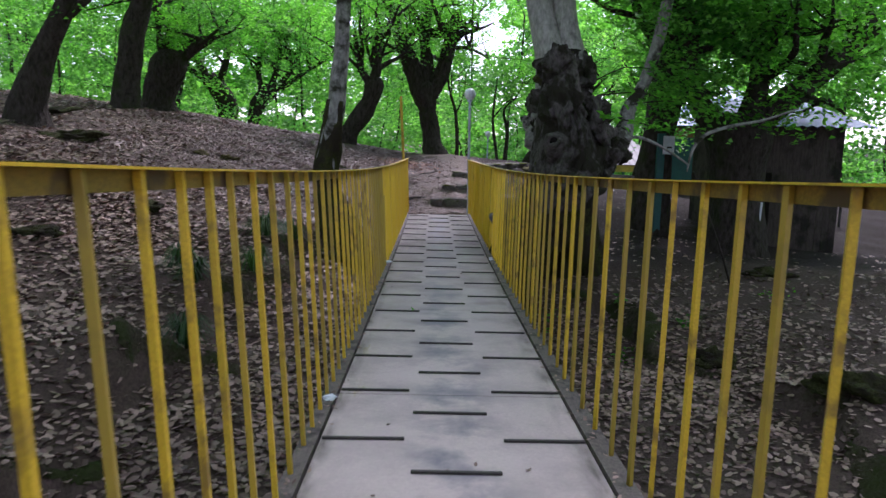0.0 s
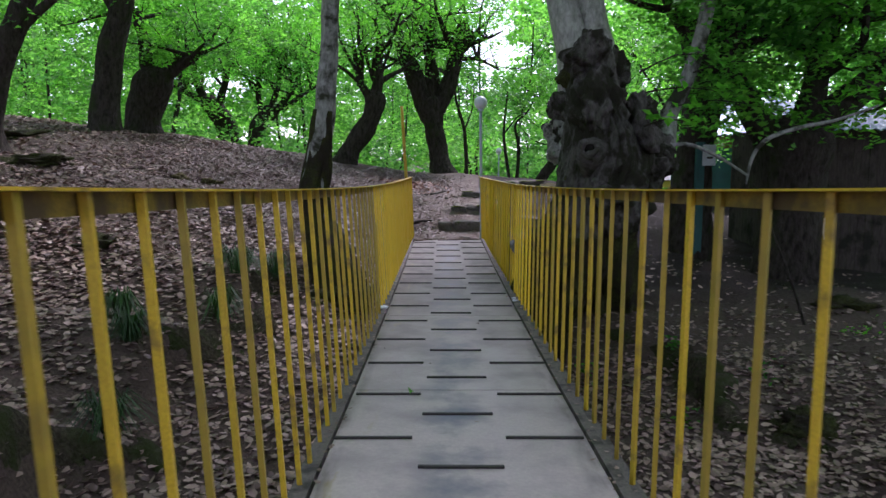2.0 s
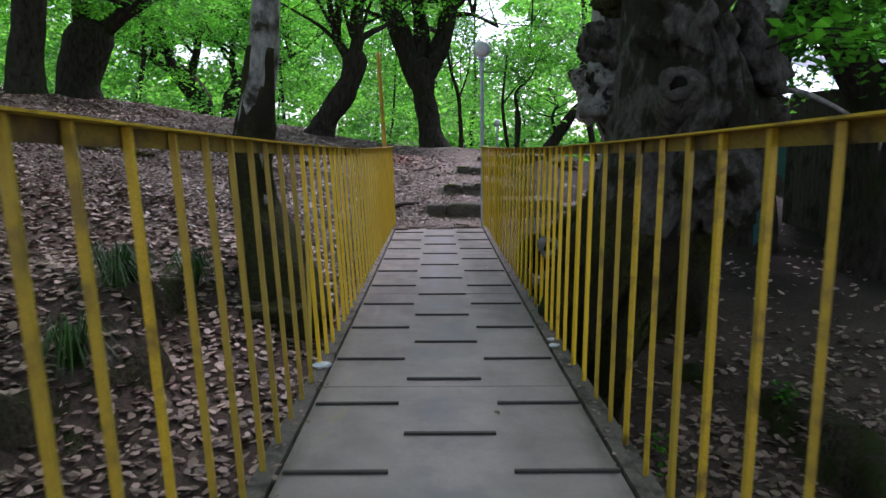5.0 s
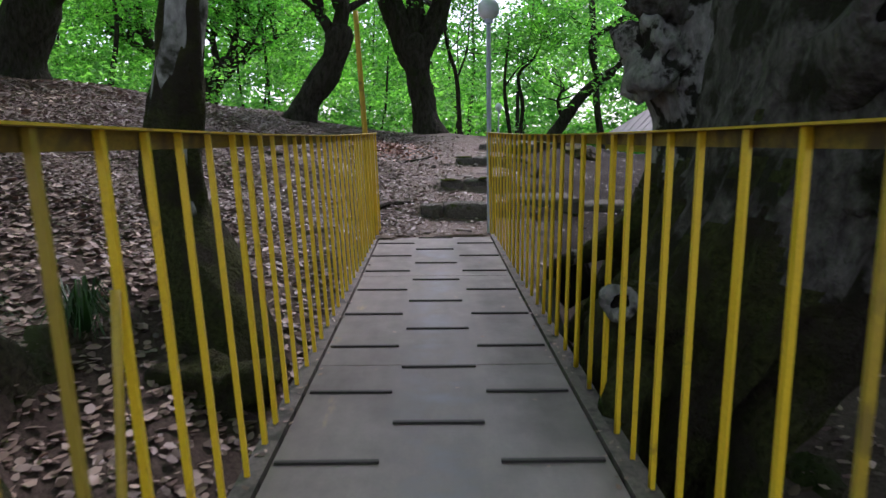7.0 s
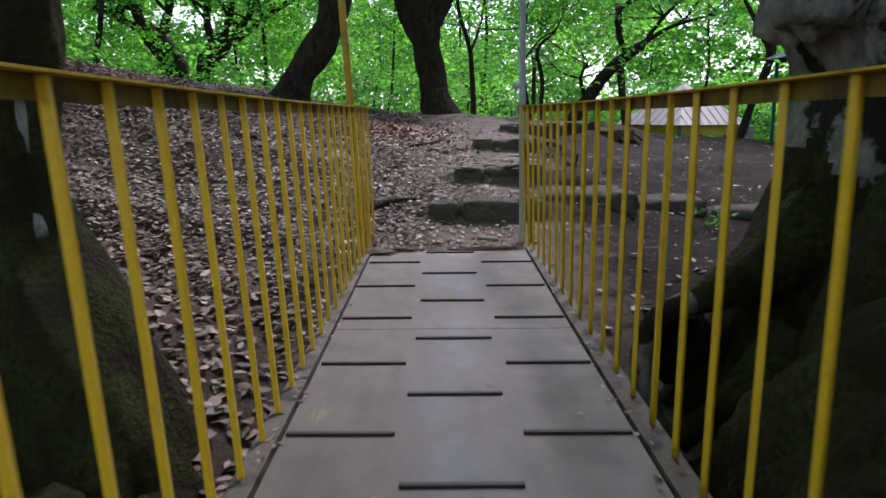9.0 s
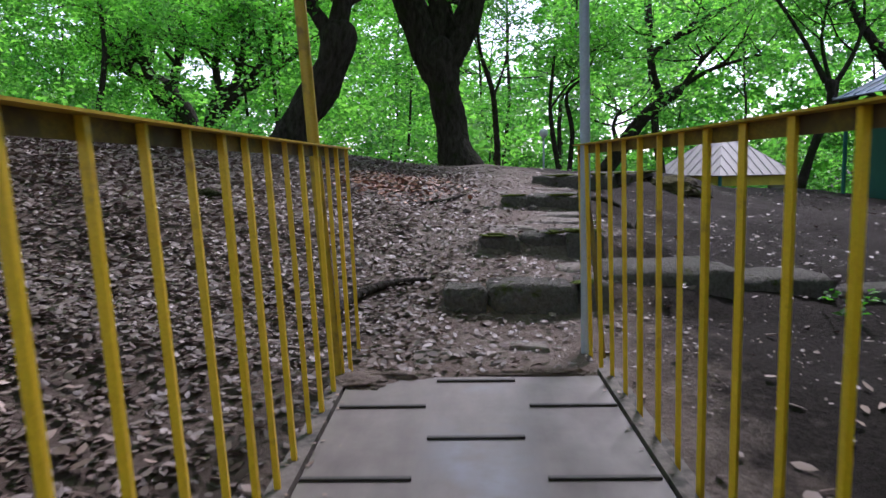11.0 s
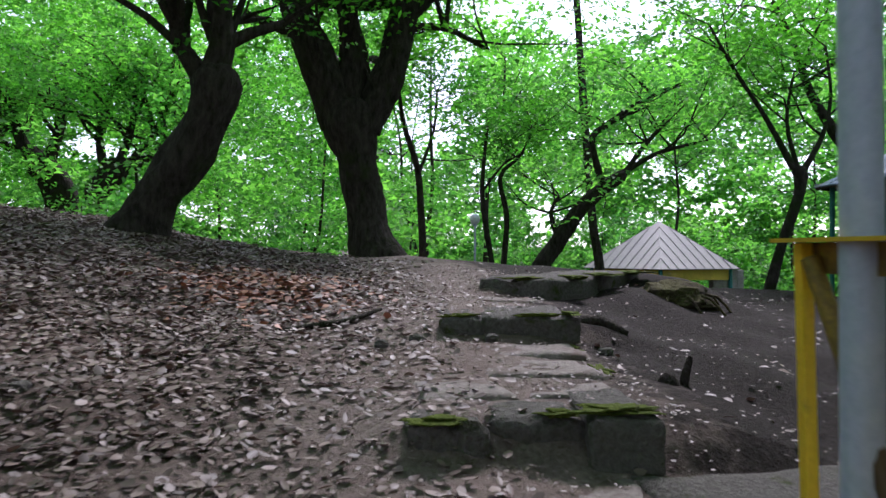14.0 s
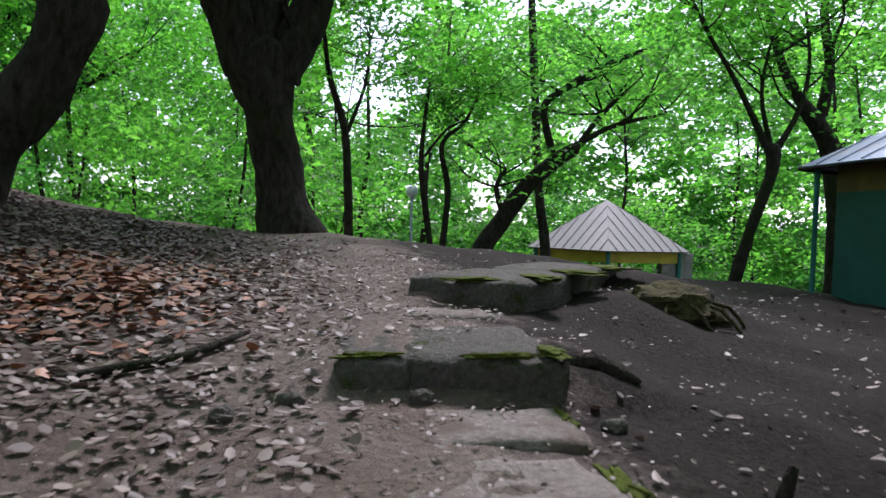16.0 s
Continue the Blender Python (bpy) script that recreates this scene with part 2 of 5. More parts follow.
GREENP = surface("green_paint", (0.010, 0.075, 0.075), (0.016, 0.11, 0.105), None, 2.0, 40.0, 0.55, 0.0, 0.1, 0.004)
TURQ = surface("turquoise_paint", (0.02, 0.17, 0.16), (0.03, 0.22, 0.21), None, 2.0, 40.0, 0.5, 0.0, 0.1, 0.004)
OCHRE = surface("ochre_board", (0.16, 0.10, 0.03), (0.24, 0.15, 0.045), None, 2.0, 30.0, 0.7, 0.0, 0.2, 0.006)
FASCIA = surface("yellow_board", (0.55, 0.40, 0.03), (0.66, 0.50, 0.05), None, 2.0, 30.0, 0.6, 0.0, 0.1, 0.004)
BRICK = surface("pale_brick", (0.30, 0.28, 0.26), (0.42, 0.40, 0.37), None, 4.0, 40.0, 0.9, 0.0, 0.3, 0.01)
BOARD = surface("weathered_board", (0.036, 0.029, 0.025), (0.078, 0.062, 0.053), (0.022, 0.019, 0.016), 2.0, 30.0, 0.9, 0.0, 0.4, 0.01, (1, 1, 0.2))
# near-black that stands for the shade inside recesses
DARK = surface("shade_black", (0.006, 0.005, 0.004), (0.012, 0.010, 0.008), None, 5.0, 30.0, 1.0)


# ---- mesh tools ----
def np_mesh(name, verts, faces):
    """A mesh from arrays: verts (n, 3), faces (m, 3 or 4)."""
    verts, faces = np.asarray(verts, dtype=np.float32), np.asarray(faces, dtype=np.int32)
    me = bpy.data.meshes.new(name)
    me.vertices.add(len(verts))
    me.vertices.foreach_set("co", verts.ravel())
    k = faces.shape[1]
    me.loops.add(faces.size)
    me.loops.foreach_set("vertex_index", faces.ravel())
    me.polygons.add(len(faces))
    me.polygons.foreach_set("loop_start", np.arange(0, faces.size, k, dtype=np.int32))
    me.update(calc_edges=True)
    return me


def smooth(me):
    me.polygons.foreach_set("use_smooth", np.ones(len(me.polygons), dtype=bool))
    return me


def thing(name, label, category, group="", kind="", at=(0, 0, 0)):
    ob = new(name)
    ob.location = at
    return tagged(ob, label, category, group, kind)


def part(name, data, mat, parent=None, label=""):
    """Links a bmesh or mesh as one object under a thing or a part; world places are kept."""
    if isinstance(data, bmesh.types.BMesh):
        me = bpy.data.meshes.new(name)
        bmesh.ops.recalc_face_normals(data, faces=data.faces)
        data.to_mesh(me)
        data.free()
    else:
        me = data
    if mat and not me.materials:
        me.materials.append(mat)
    ob = new(name, me)
    if parent:
        ob.parent = parent
        top = Vector()
        q = parent
        while q:
            top += q.location
            q = q.parent
        ob.location = -top
    return tagged(ob, label)


def box(bm, x0, x1, y0, y1, z0, z1, m=None, wob=0.0, bevel=0.0):
    r = bmesh.ops.create_cube(bm, size=1)
    vs = r["verts"]
    for v in vs:
        v.co = Vector(((x0 + x1) / 2 + v.co.x * (x1 - x0), (y0 + y1) / 2 + v.co.y * (y1 - y0), (z0 + z1) / 2 + v.co.z * (z1 - z0)))
        if wob:
            v.co += Vector((random.uniform(-wob, wob), random.uniform(-wob, wob), random.uniform(-wob, wob)))
        if m:
            v.co = m @ v.co
    if bevel:
        es = list({e for v in vs for e in v.link_edges})
        bmesh.ops.bevel(bm, geom=es, offset=bevel, segments=2, affect="EDGES", profile=0.6)
    return vs


def rock_mesh(sx, sy, sz, seed, rough=0.25, sub=3):
    bm = bmesh.new()
    bmesh.ops.create_icosphere(bm, subdivisions=sub, radius=1)
    off = Vector((seed * 3.7, seed * 1.3, seed * 2.1))
    for v in bm.verts:
        d = v.co.normalized()
        k = 1 + rough * noise.noise(d * 1.4 + off) + 0.4 * rough * noise.noise(d * 4 + off) + 0.15 * rough * noise.noise(d * 11 + off)
        v.co = Vector((d.x * sx * k, d.y * sy * k, d.z * sz * k))
    return bm


def resample(pts, step):
    p = np.array(pts, dtype=float)
    out = []
    for i in range(len(p) - 1):
        a, b, c, d = p[max(i - 1, 0)], p[i], p[i + 1], p[min(i + 2, len(p) - 1)]
        k = max(2, int(np.linalg.norm(c[:3] - b[:3]) / step))
        for s in np.linspace(0, 1, k, endpoint=False):
            out.append(0.5 * (2 * b + (c - a) * s + (2 * a - 5 * b + 4 * c - d) * s * s + (3 * b - a - 3 * c + d) * s ** 3))
    out.append(p[-1])
    return np.array(out)


def tube(pts, seg=10, step=0.25, lump=0.0, seed=0.0, ready=False):
    """Vertices and quads of a round tube along (x, y, z, radius) points."""
    p = np.array(pts, dtype=float) if ready else resample(pts, step)
    n = len(p)
    tang = np.gradient(p[:, :3], axis=0)
    tang /= np.linalg.norm(tang, axis=1)[:, None] + 1e-9
    ref = np.array([0.31, 0.95, 0.05])
    u = np.cross(tang, ref)
    u /= np.linalg.norm(u, axis=1)[:, None] + 1e-9
    v = np.cross(tang, u)
    a = np.linspace(0, 2 * np.pi, seg, endpoint=False)
    rad = np.repeat(np.maximum(p[:, 3], 0.002)[:, None], seg, 1)
    if lump:
        for i in range(n):
            for j in range(seg):
                q = Vector((math.cos(a[j]) * 1.3 + seed, math.sin(a[j]) * 1.3, p[i, 2] * 1.1 + p[i, 0] * 0.7))
                rad[i, j] *= 1 + lump * noise.noise(q * 1.2) + 0.5 * lump * noise.noise(q * 3.1)
    ring = p[:, None, :3] + rad[:, :, None] * (np.cos(a)[None, :, None] * u[:, None] + np.sin(a)[None, :, None] * v[:, None])
    verts = np.concatenate([ring.reshape(-1, 3), p[-1:, :3]])
    i, j = np.meshgrid(np.arange(n - 1), np.arange(seg), indexing="ij")
    k = (j + 1) % seg
    f = np.stack([i * seg + j, i * seg + k, (i + 1) * seg + k, (i + 1) * seg + j], -1).reshape(-1, 4)
    jj = np.arange(seg)
    cap = np.stack([(n - 1) * seg + jj, (n - 1) * seg + (jj + 1) % seg, np.full(seg, n * seg), np.full(seg, n * seg)], -1)
    return verts, f, cap


def tubes_mesh(name, tubes):
    vs, fs, off = [], [], 0
    for v, f, c in tubes:
        vs.append(v)
        fs.append(f + off)
        t = c + off
        fs.append(np.concatenate([t[:, :3], t[:, 2:3] * 0 - 1], 1))
        off += len(v)
    quads = np.concatenate(fs)
    me = bpy.data.meshes.new(name)
    V = np.concatenate(vs)
    tri = quads[:, 3] < 0
    me.from_pydata(V.tolist(), [], [q[:3] if t else q for q, t in zip(quads.tolist(), tri.tolist())])
    return smooth(me)


def leaves_mesh(name, centres, normals, length, width, rng, fold=0.18):
    """Many small folded leaves: each four corners and two triangles."""
    n = len(centres)
    nrm = normals / (np.linalg.norm(normals, axis=1)[:, None] + 1e-9)
    d = rng.normal(size=(n, 3))
    d -= (d * nrm).sum(1)[:, None] * nrm
    d /= np.linalg.norm(d, axis=1)[:, None] + 1e-9
    s = np.cross(nrm, d)
    L, W = (length * rng.uniform(0.7, 1.3, n))[:, None], (width * rng.uniform(0.7, 1.3, n))[:, None]
    up = nrm * W * fold * 2
    v = np.stack([centres - d * L / 2, centres + s * W / 2 + up, centres + d * L / 2, centres - s * W / 2 + up * rng.uniform(0.2, 1.4, n)[:, None]], 1)
    i = np.arange(n)[:, None] * 4
    f = np.concatenate([i + np.array([[0, 2, 1]]), i + np.array([[0, 3, 2]])])
    return np_mesh(name, v.reshape(-1, 3), f)


def litter_mesh(name, centres, normals, length, width, rng, curl=0.12):
    """Curled dry leaves: six corners and four triangles each."""
    n = len(centres)
    nrm = normals / (np.linalg.norm(normals, axis=1)[:, None] + 1e-9)
    d = rng.normal(size=(n, 3))
    d -= (d * nrm).sum(1)[:, None] * nrm
    d /= np.linalg.norm(d, axis=1)[:, None] + 1e-9
    s = np.cross(nrm, d)
    L, W = (length * rng.uniform(0.55, 1.35, n))[:, None], (width * rng.uniform(0.6, 1.3, n))[:, None]
    u1, u2, u3 = (nrm * W * curl * rng.uniform(-0.4, 2.6, n)[:, None] for _ in range(3))
    v = np.stack([centres - d * L * 0.5 + u3, centres - d * L * 0.2 + s * W * 0.5 + u1, centres + d * L * 0.22 + s * W * 0.42 + u1, centres + d * L * 0.5 + u3,
                  centres + d * L * 0.22 - s * W * 0.42 + u2, centres - d * L * 0.2 - s * W * 0.5 + u2], 1)
    i = np.arange(n)[:, None] * 6
    f = np.concatenate([i + np.array([[0, 2, 1]]), i + np.array([[0, 3, 2]]), i + np.array([[0, 4, 3]]), i + np.array([[0, 5, 4]])])
    return np_mesh(name, v.reshape(-1, 3), f)


def spray_points(hubs, per, spread, flat, rng):
    """Leaf places and normals in flattish sprays round the hubs."""
    hubs = np.asarray(hubs)
    n = len(hubs) * per
    c = np.repeat(hubs, per, 0)
    tilt = np.repeat(rng.normal(size=(len(hubs), 2)) * 0.35, per, 0)
    r = spread * np.sqrt(rng.uniform(0, 1, n)) * np.repeat(rng.uniform(0.6, 1.3, len(hubs)), per)
    a = rng.uniform(0, 2 * np.pi, n)
    o = np.stack([r * np.cos(a), r * np.sin(a), rng.normal(size=n) * flat], 1)
    o[:, 2] += o[:, 0] * tilt[:, 0] + o[:, 1] * tilt[:, 1] - 0.25 * r * r / max(spread, 1e-6)
    nr = np.stack([-tilt[:, 0], -tilt[:, 1], np.ones(n)], 1) + rng.normal(size=(n, 3)) * 0.27
    return c + o, nr


# ---- ground ----
def ease(v, k=0.5):
    return k * np.logaddexp(0.0, v / k)


def bank_line(y, side):
    """The wavy line of the cut bank on either side of the hollow."""
    if side < 0:
        return np.interp(y, [0, 4, 7, 9, 10.5, 12, 13.5, 14.5], [-3.7, -3.2, -2.75, -2.85, -2.75, -2.55, -2.35, -2.2]) + 0.26 * np.sin(2.3 * y) + 0.10 * np.sin(5.9 * y + 1)
    return np.interp(y, [0, 5, 8, 9.5, 10.6, 12, 13], [4.4, 4.2, 3.9, 3.5, 2.75, 2.3, 2.2]) + 0.2 * np.sin(2.1 * y + 2) + 0.08 * np.sin(5.3 * y)


def bank_height(y, side):
    if side < 0:
        return np.interp(y, [0, 3, 6, 10, 13, 14.2, 15], [0.0, 0.2, 0.36, 0.42, 0.34, 0.15, 0.0]) * (0.68 + 0.46 * np.sin(2.6 * y + 0.6))
    return np.interp(y, [0, 3, 6, 10, 12, 13], [0.0, 0.2, 0.34, 0.34, 0.2, 0.0]) * (0.68 + 0.45 * np.sin(2.4 * y))


def bank_step(x, y, side):
    d = (x - bank_line(y, side)) * side
    return bank_height(y, side) * (1 / (1 + np.exp(-np.clip(d / 0.055, -40, 40))) * np.exp(-np.maximum(d, 0) / 1.3) - 0.35 * np.exp(-((d + 0.25) / 0.3) ** 2))


def ground_z(x, y):
    x, y = np.asarray(x, dtype=float), np.asarray(y, dtype=float)
    base = np.interp(y, [-60, -6, -1, 3, 6, 10, 13, 15.2, 16.9, 18.15, 19.3, 21.15, 22.8, 25, 28.8, 33, 40, 60, 120],
                     [0.5, -0.2, -0.6, -1.6, -1.95, -1.8, -1.4, -1.0, -0.62, -0.51, -0.25, -0.01, 0.16, 0.3, 0.4, -0.5, -2.0, -3.2, -5.0])
    # heights of the step treads along y
    y_profile = np.interp(y, [18.1, 18.3, 19.22, 19.4, 21.12, 21.3, 22.75, 22.95, 24.4, 25.5], [-0.52, -0.35, -0.28, -0.12, -0.015, 0.105, 0.19, 0.285, 0.305, 0.31])
    edge = np.interp(y, [18.0, 19.0, 19.2, 21.0, 21.2, 22.6, 22.8], [-0.32, -0.32, -0.08, -0.08, 0.22, 0.22, 0.76])
    past = (x - 1.35) * 0.79 - (y - 22.5) * 0.61
    y_profile = np.where(y > 22.4, np.minimum(y_profile, np.interp(past, [-0.25, -0.05], [0.31, 0.21])), y_profile)
    on = np.clip((x - edge + 0.12) / 0.3, 0, 1) * np.clip((1.9 - x) / 0.5, 0, 1) * np.clip((y - 18.0) / 0.15, 0, 1) * np.clip((25.4 - y) / 1.0, 0, 1)
    base = base * (1 - on) + y_profile * on
    left = np.interp(y, [-10, 6, 12, 15, 18, 22, 26, 34, 60], [0.30, 0.34, 0.36, 0.30, 0.22, 0.205, 0.185, 0.13, 0.1])
    right = np.interp(y, [-10, 8, 13, 17, 20, 24, 28, 40, 60], [0.02, 0.03, 0.05, -0.10, -0.14, -0.12, -0.115, -0.06, -0.05])
    dl, dr = ease(-x - 0.9, 0.35), ease(x - 0.9, 0.35)
    z = base + left * 13 * np.tanh(dl / 13) + right * 14 * np.tanh(dr / 14)
    z += bank_step(x, y, -1) + bank_step(x, y, 1)
    z += 0.2 * np.exp(-((x - 2.9) / 0.7) ** 2 - ((y - 24.4) / 0.8) ** 2) + 0.12 * np.exp(-((x - 2.35) / 0.5) ** 2 - ((y - 23.2) / 0.5) ** 2)
    z += 0.06 * np.sin(x * 1.3 + 0.7 * y) * np.sin(y * 0.9 - 0.4 * x) * np.clip((np.abs(x - 0.3) - 1.0) / 2, 0, 1)
    z += 0.03 * np.sin(x * 3.1 + 1.0) * np.sin(y * 2.7 + x) * (1 - 0.75 * on)
    return z


gx = np.concatenate([[-900, -400, -160, -80, -50, -36, -28, -22], np.arange(-18, -4.6, 0.4), np.arange(-4.6, -1.7, 0.08), np.arange(-1.7, -0.8, 0.18), np.arange(-0.8, 2.0, 0.1), np.arange(2.0, 5, 0.1), np.arange(5, 16, 0.4), [18, 22, 28, 36, 50, 80, 160, 400, 900]])
gy = np.concatenate([[-900, -400, -160, -80, -40, -24, -14, -9], np.arange(-6, 1, 0.4), np.arange(1, 17.8, 0.12), np.arange(17.8, 24, 0.08), np.arange(24, 26, 0.2), np.arange(26, 44, 0.5), [46, 50, 56, 64, 80, 120, 200, 400, 900]])
GX, GY = np.meshgrid(gx, gy, indexing="ij")
GZ = ground_z(np.clip(GX, -60, 60), np.clip(GY, -60, 90))
for i in range(GX.shape[0]):
    for j in range(GX.shape[1]):
        if abs(GX[i, j]) < 20 and -6 < GY[i, j] < 44:
            GZ[i, j] += 0.05 * noise.noise(Vector((GX[i, j] * 1.7, GY[i, j] * 1.7, 0))) * min(1, max(0.25, abs(GX[i, j] - 0.3) - 0.8))
ni, nj = GX.shape
ii, jj = np.meshgrid(np.arange(ni - 1), np.arange(nj - 1), indexing="ij")
gf = np.stack([ii * nj + jj, (ii + 1) * nj + jj, (ii + 1) * nj + jj + 1, ii * nj + jj + 1], -1).reshape(-1, 4)
ground = part("ground", smooth(np_mesh("ground", np.stack([GX, GY, GZ], -1).reshape(-1, 3), gf)), SOIL)
tagged(ground, "brown forest soil of a hollow and leafy slope", "ground", "", "structure")


# ---- footbridge ----
def deck_z(y):
    return -0.557 + 0.0018 * max(0.0, 16.3 - y) ** 2


LEFT_EDGE, RIGHT_EDGE, END_Y, START_Y = -0.715, 0.515, 16.75, -3.0
bridge = thing("footbridge", "yellow iron footbridge with grey deck and cleats", "bridge")


def ribbon(y0, y1, prof, step=0.5):
    """A bar with the closed section prof (x, z above the deck) that follows the deck's sag."""
    bm = bmesh.new()
    ys = np.linspace(y0, y1, max(2, int((y1 - y0) / step) + 1))
    rings = [[bm.verts.new((x, y, deck_z(y) + z)) for x, z in prof] for y in ys]
    k = len(prof)
    for a, b in zip(rings, rings[1:]):
        for i in range(k):
            bm.faces.new((a[i], a[(i + 1) % k], b[(i + 1) % k], b[i]))
    bm.faces.new(rings[0][::-1])
    bm.faces.new(rings[-1])
    return bm


RAIL_END = {-1: 17.33, 1: 17.5}


def rail_x(side, y):
    s = min(1.0, max(0.0, (y - 13.6) / 3.7)) ** 1.3
    return (-0.835 + 0.05 * s) if side < 0 else (0.635 - 0.115 * s)


def rail_z(y):
    return deck_z(y) + 1.147 + 0.0065 * (17.3 - y)


def rail_bar(side, lo, hi, z0, z1):
    """One leg of the rail's angle iron; lo and hi run outwards from the rail's line."""
    bm = bmesh.new()
    rings = []
    for y in np.linspace(START_Y, RAIL_END[side], 44):
        x, z = rail_x(side, y), rail_z(y)
        xs = sorted((x + side * lo, x + side * hi))
        rings.append([bm.verts.new(c) for c in ((xs[0], y, z + z0), (xs[1], y, z + z0), (xs[1], y, z + z1), (xs[0], y, z + z1))])
    for a, b in zip(rings, rings[1:]):
        for i in range(4):
            bm.faces.new((a[i], a[(i + 1) % 4], b[(i + 1) % 4], b[i]))
    bm.faces.new(rings[0][::-1])
    bm.faces.new(rings[-1])
    return bm


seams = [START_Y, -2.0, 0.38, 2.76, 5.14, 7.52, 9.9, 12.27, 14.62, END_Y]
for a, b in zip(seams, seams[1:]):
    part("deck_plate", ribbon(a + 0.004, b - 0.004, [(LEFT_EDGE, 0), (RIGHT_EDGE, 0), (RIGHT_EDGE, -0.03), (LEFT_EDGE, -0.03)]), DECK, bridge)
for side, x in ((-1, LEFT_EDGE - 0.012), (1, RIGHT_EDGE + 0.012)):
    part("edge_beam", ribbon(START_Y, END_Y + 0.1, [(x, 0.012), (x + side * (0.075 if side < 0 else 0.05), 0.012), (x + side * (0.075 if side < 0 else 0.05), -0.12), (x, -0.12)]), EDGE, bridge)
    rail = []
    for lo, hi, z0, z1 in ((-0.026, 0.026, -0.006, 0.0), (0.020, 0.026, -0.052, -0.0065)):
        rail.append(rail_bar(side, lo, hi, z0, z1))
    tr = part("top_rail", rail[0], RAIL, bridge)
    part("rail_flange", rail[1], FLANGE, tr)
part("foot_rail", ribbon(START_Y, 17.45, [(0.612, -0.05), (0.66, -0.05), (0.66, -0.10), (0.612, -0.10)]), EDGE, bridge)
for k in range(12):
    y = START_Y + 0.6 + 1.7 * k
    part("cross_bar", ribbon(y, y + 0.05, [(LEFT_EDGE - 0.06, -0.121), (0.655, -0.101), (0.655, -0.16), (LEFT_EDGE - 0.06, -0.16)], 0.05), EDGE, bridge)
bar = bmesh.new()
box(bar, -0.0098, 0.0098, -0.0098, 0.0098, 0.0, 1.0, bevel=0.002)
bar_me = bpy.data.meshes.new("baluster")
bar.to_mesh(bar_me)
bar.free()
bar_me.materials.append(YELLOW)
fresh_me = bar_me.copy()
fresh_me.materials.clear()
fresh_me.materials.append(FRESH)
# where the bars stand unevenly; past both ends they follow at the usual gap
UNEVEN = {-1: [3.04, 3.26, 3.48, 3.77, 4.04, 4.35, 4.58, 4.83, 5.07, 5.33, 5.58, 5.84, 6.11, 6.34, 6.61, 6.84, 7.07, 7.31, 7.59, 7.81, 8.07, 8.36, 8.63, 8.9, 9.16, 9.42, 9.68, 9.94, 10.22, 10.48, 10.72, 11.0, 11.28, 11.48, 11.71, 11.95, 12.23, 12.48, 12.74, 13.01, 13.27, 13.52, 13.77, 14.02, 14.27, 14.52, 14.77, 15.02, 15.26, 15.48, 15.71, 15.97, 16.22, 16.51, 16.76, 17.0, 17.31],
          1: [3.0, 3.26, 3.54, 3.84, 4.12, 4.44, 4.79, 5.11, 5.42, 5.68, 5.95, 6.25, 6.54, 6.82, 7.06, 7.29, 7.56, 7.85, 8.14, 8.43, 8.7, 8.98, 9.27, 9.55, 9.84, 10.13, 10.43, 10.73, 11.0, 11.24, 11.49, 11.75, 12.04, 12.37, 12.68, 12.98, 13.26, 13.53, 13.81, 14.09, 14.37, 14.64, 14.92, 15.2, 15.46, 15.69, 15.94, 16.2, 16.45, 16.71, 16.97, 17.24, 17.47]}
for side, x, gap in ((-1, LEFT_EDGE - 0.055, 0.256), (1, RIGHT_EDGE + 0.13, 0.285)):
    row = list(UNEVEN[side])
    while row[0] - gap > START_Y:
        row.insert(0, row[0] - gap)
    while row[-1] + gap < RAIL_END[side] - 0.01:
        row.append(row[-1] + gap)
    for y in row:
        o = part("baluster", fresh_me if y > 10.1 else bar_me, None, bridge)
        foot = Vector((x + (rail_x(side, y) - rail_x(side, 0)) * (0.35 if side < 0 else 0.6) - (0.014 if side > 0 else 0), y + random.uniform(-0.006, 0.006), deck_z(y) - (0.04 if side < 0 else 0.06)))
        head = Vector((rail_x(side, y) + side * 0.006, y + random.uniform(-0.008, 0.008), rail_z(y) - 0.007))
        d = head - foot
        o.matrix_basis = Matrix.Translation(foot) @ d.to_track_quat("Z", "Y").to_matrix().to_4x4() @ Matrix.Diagonal((1, 1, d.length, 1))
cl = bmesh.new()
box(cl, -0.19, 0.19, -0.011, 0.011, 0.0, 0.012, bevel=0.003)
cl_me = bpy.data.meshes.new("cleat")
cl.to_mesh(cl_me)
cl.free()
cl_me.materials.append(CLEAT)
for k in range(-9, 16):
    y = 16.3 - 0.74 * (15 - k)
    for x, dy in ((LEFT_EDGE + 0.20, 0), (RIGHT_EDGE - 0.20, 0), (-0.10, 0.37)):
        if y + dy < END_Y and y > START_Y:
            o = part("cleat", cl_me, None, bridge)
            o.matrix_basis = pose(x + random.uniform(-0.01, 0.01), y + dy, deck_z(y + dy), math.degrees(-0.0036 * max(0, 16.3 - y)), 0, random.uniform(-0.6, 0.6))
pole = thing("gate_pole", "tall yellow painted iron pole at the bridge end", "pole", at=(-0.78, 16.75, -0.62))
part("pole_tube", tubes_mesh("pole_tube", [tube([(-0.772, 16.75, -0.8, 0.030), (-0.858, 16.75, 0.6, 0.029), (-0.93, 16.72, 1.87, 0.027)], 12)]), YELLOW, pole)
part("brace", tubes_mesh("brace", [tube([(0.53, 17.45, rail_z(17.45) - 0.03, 0.014), (0.565, 17.25, 0.1, 0.014), (0.60, 17.08, -0.56, 0.014)], 8)]), FLANGE, bridge)
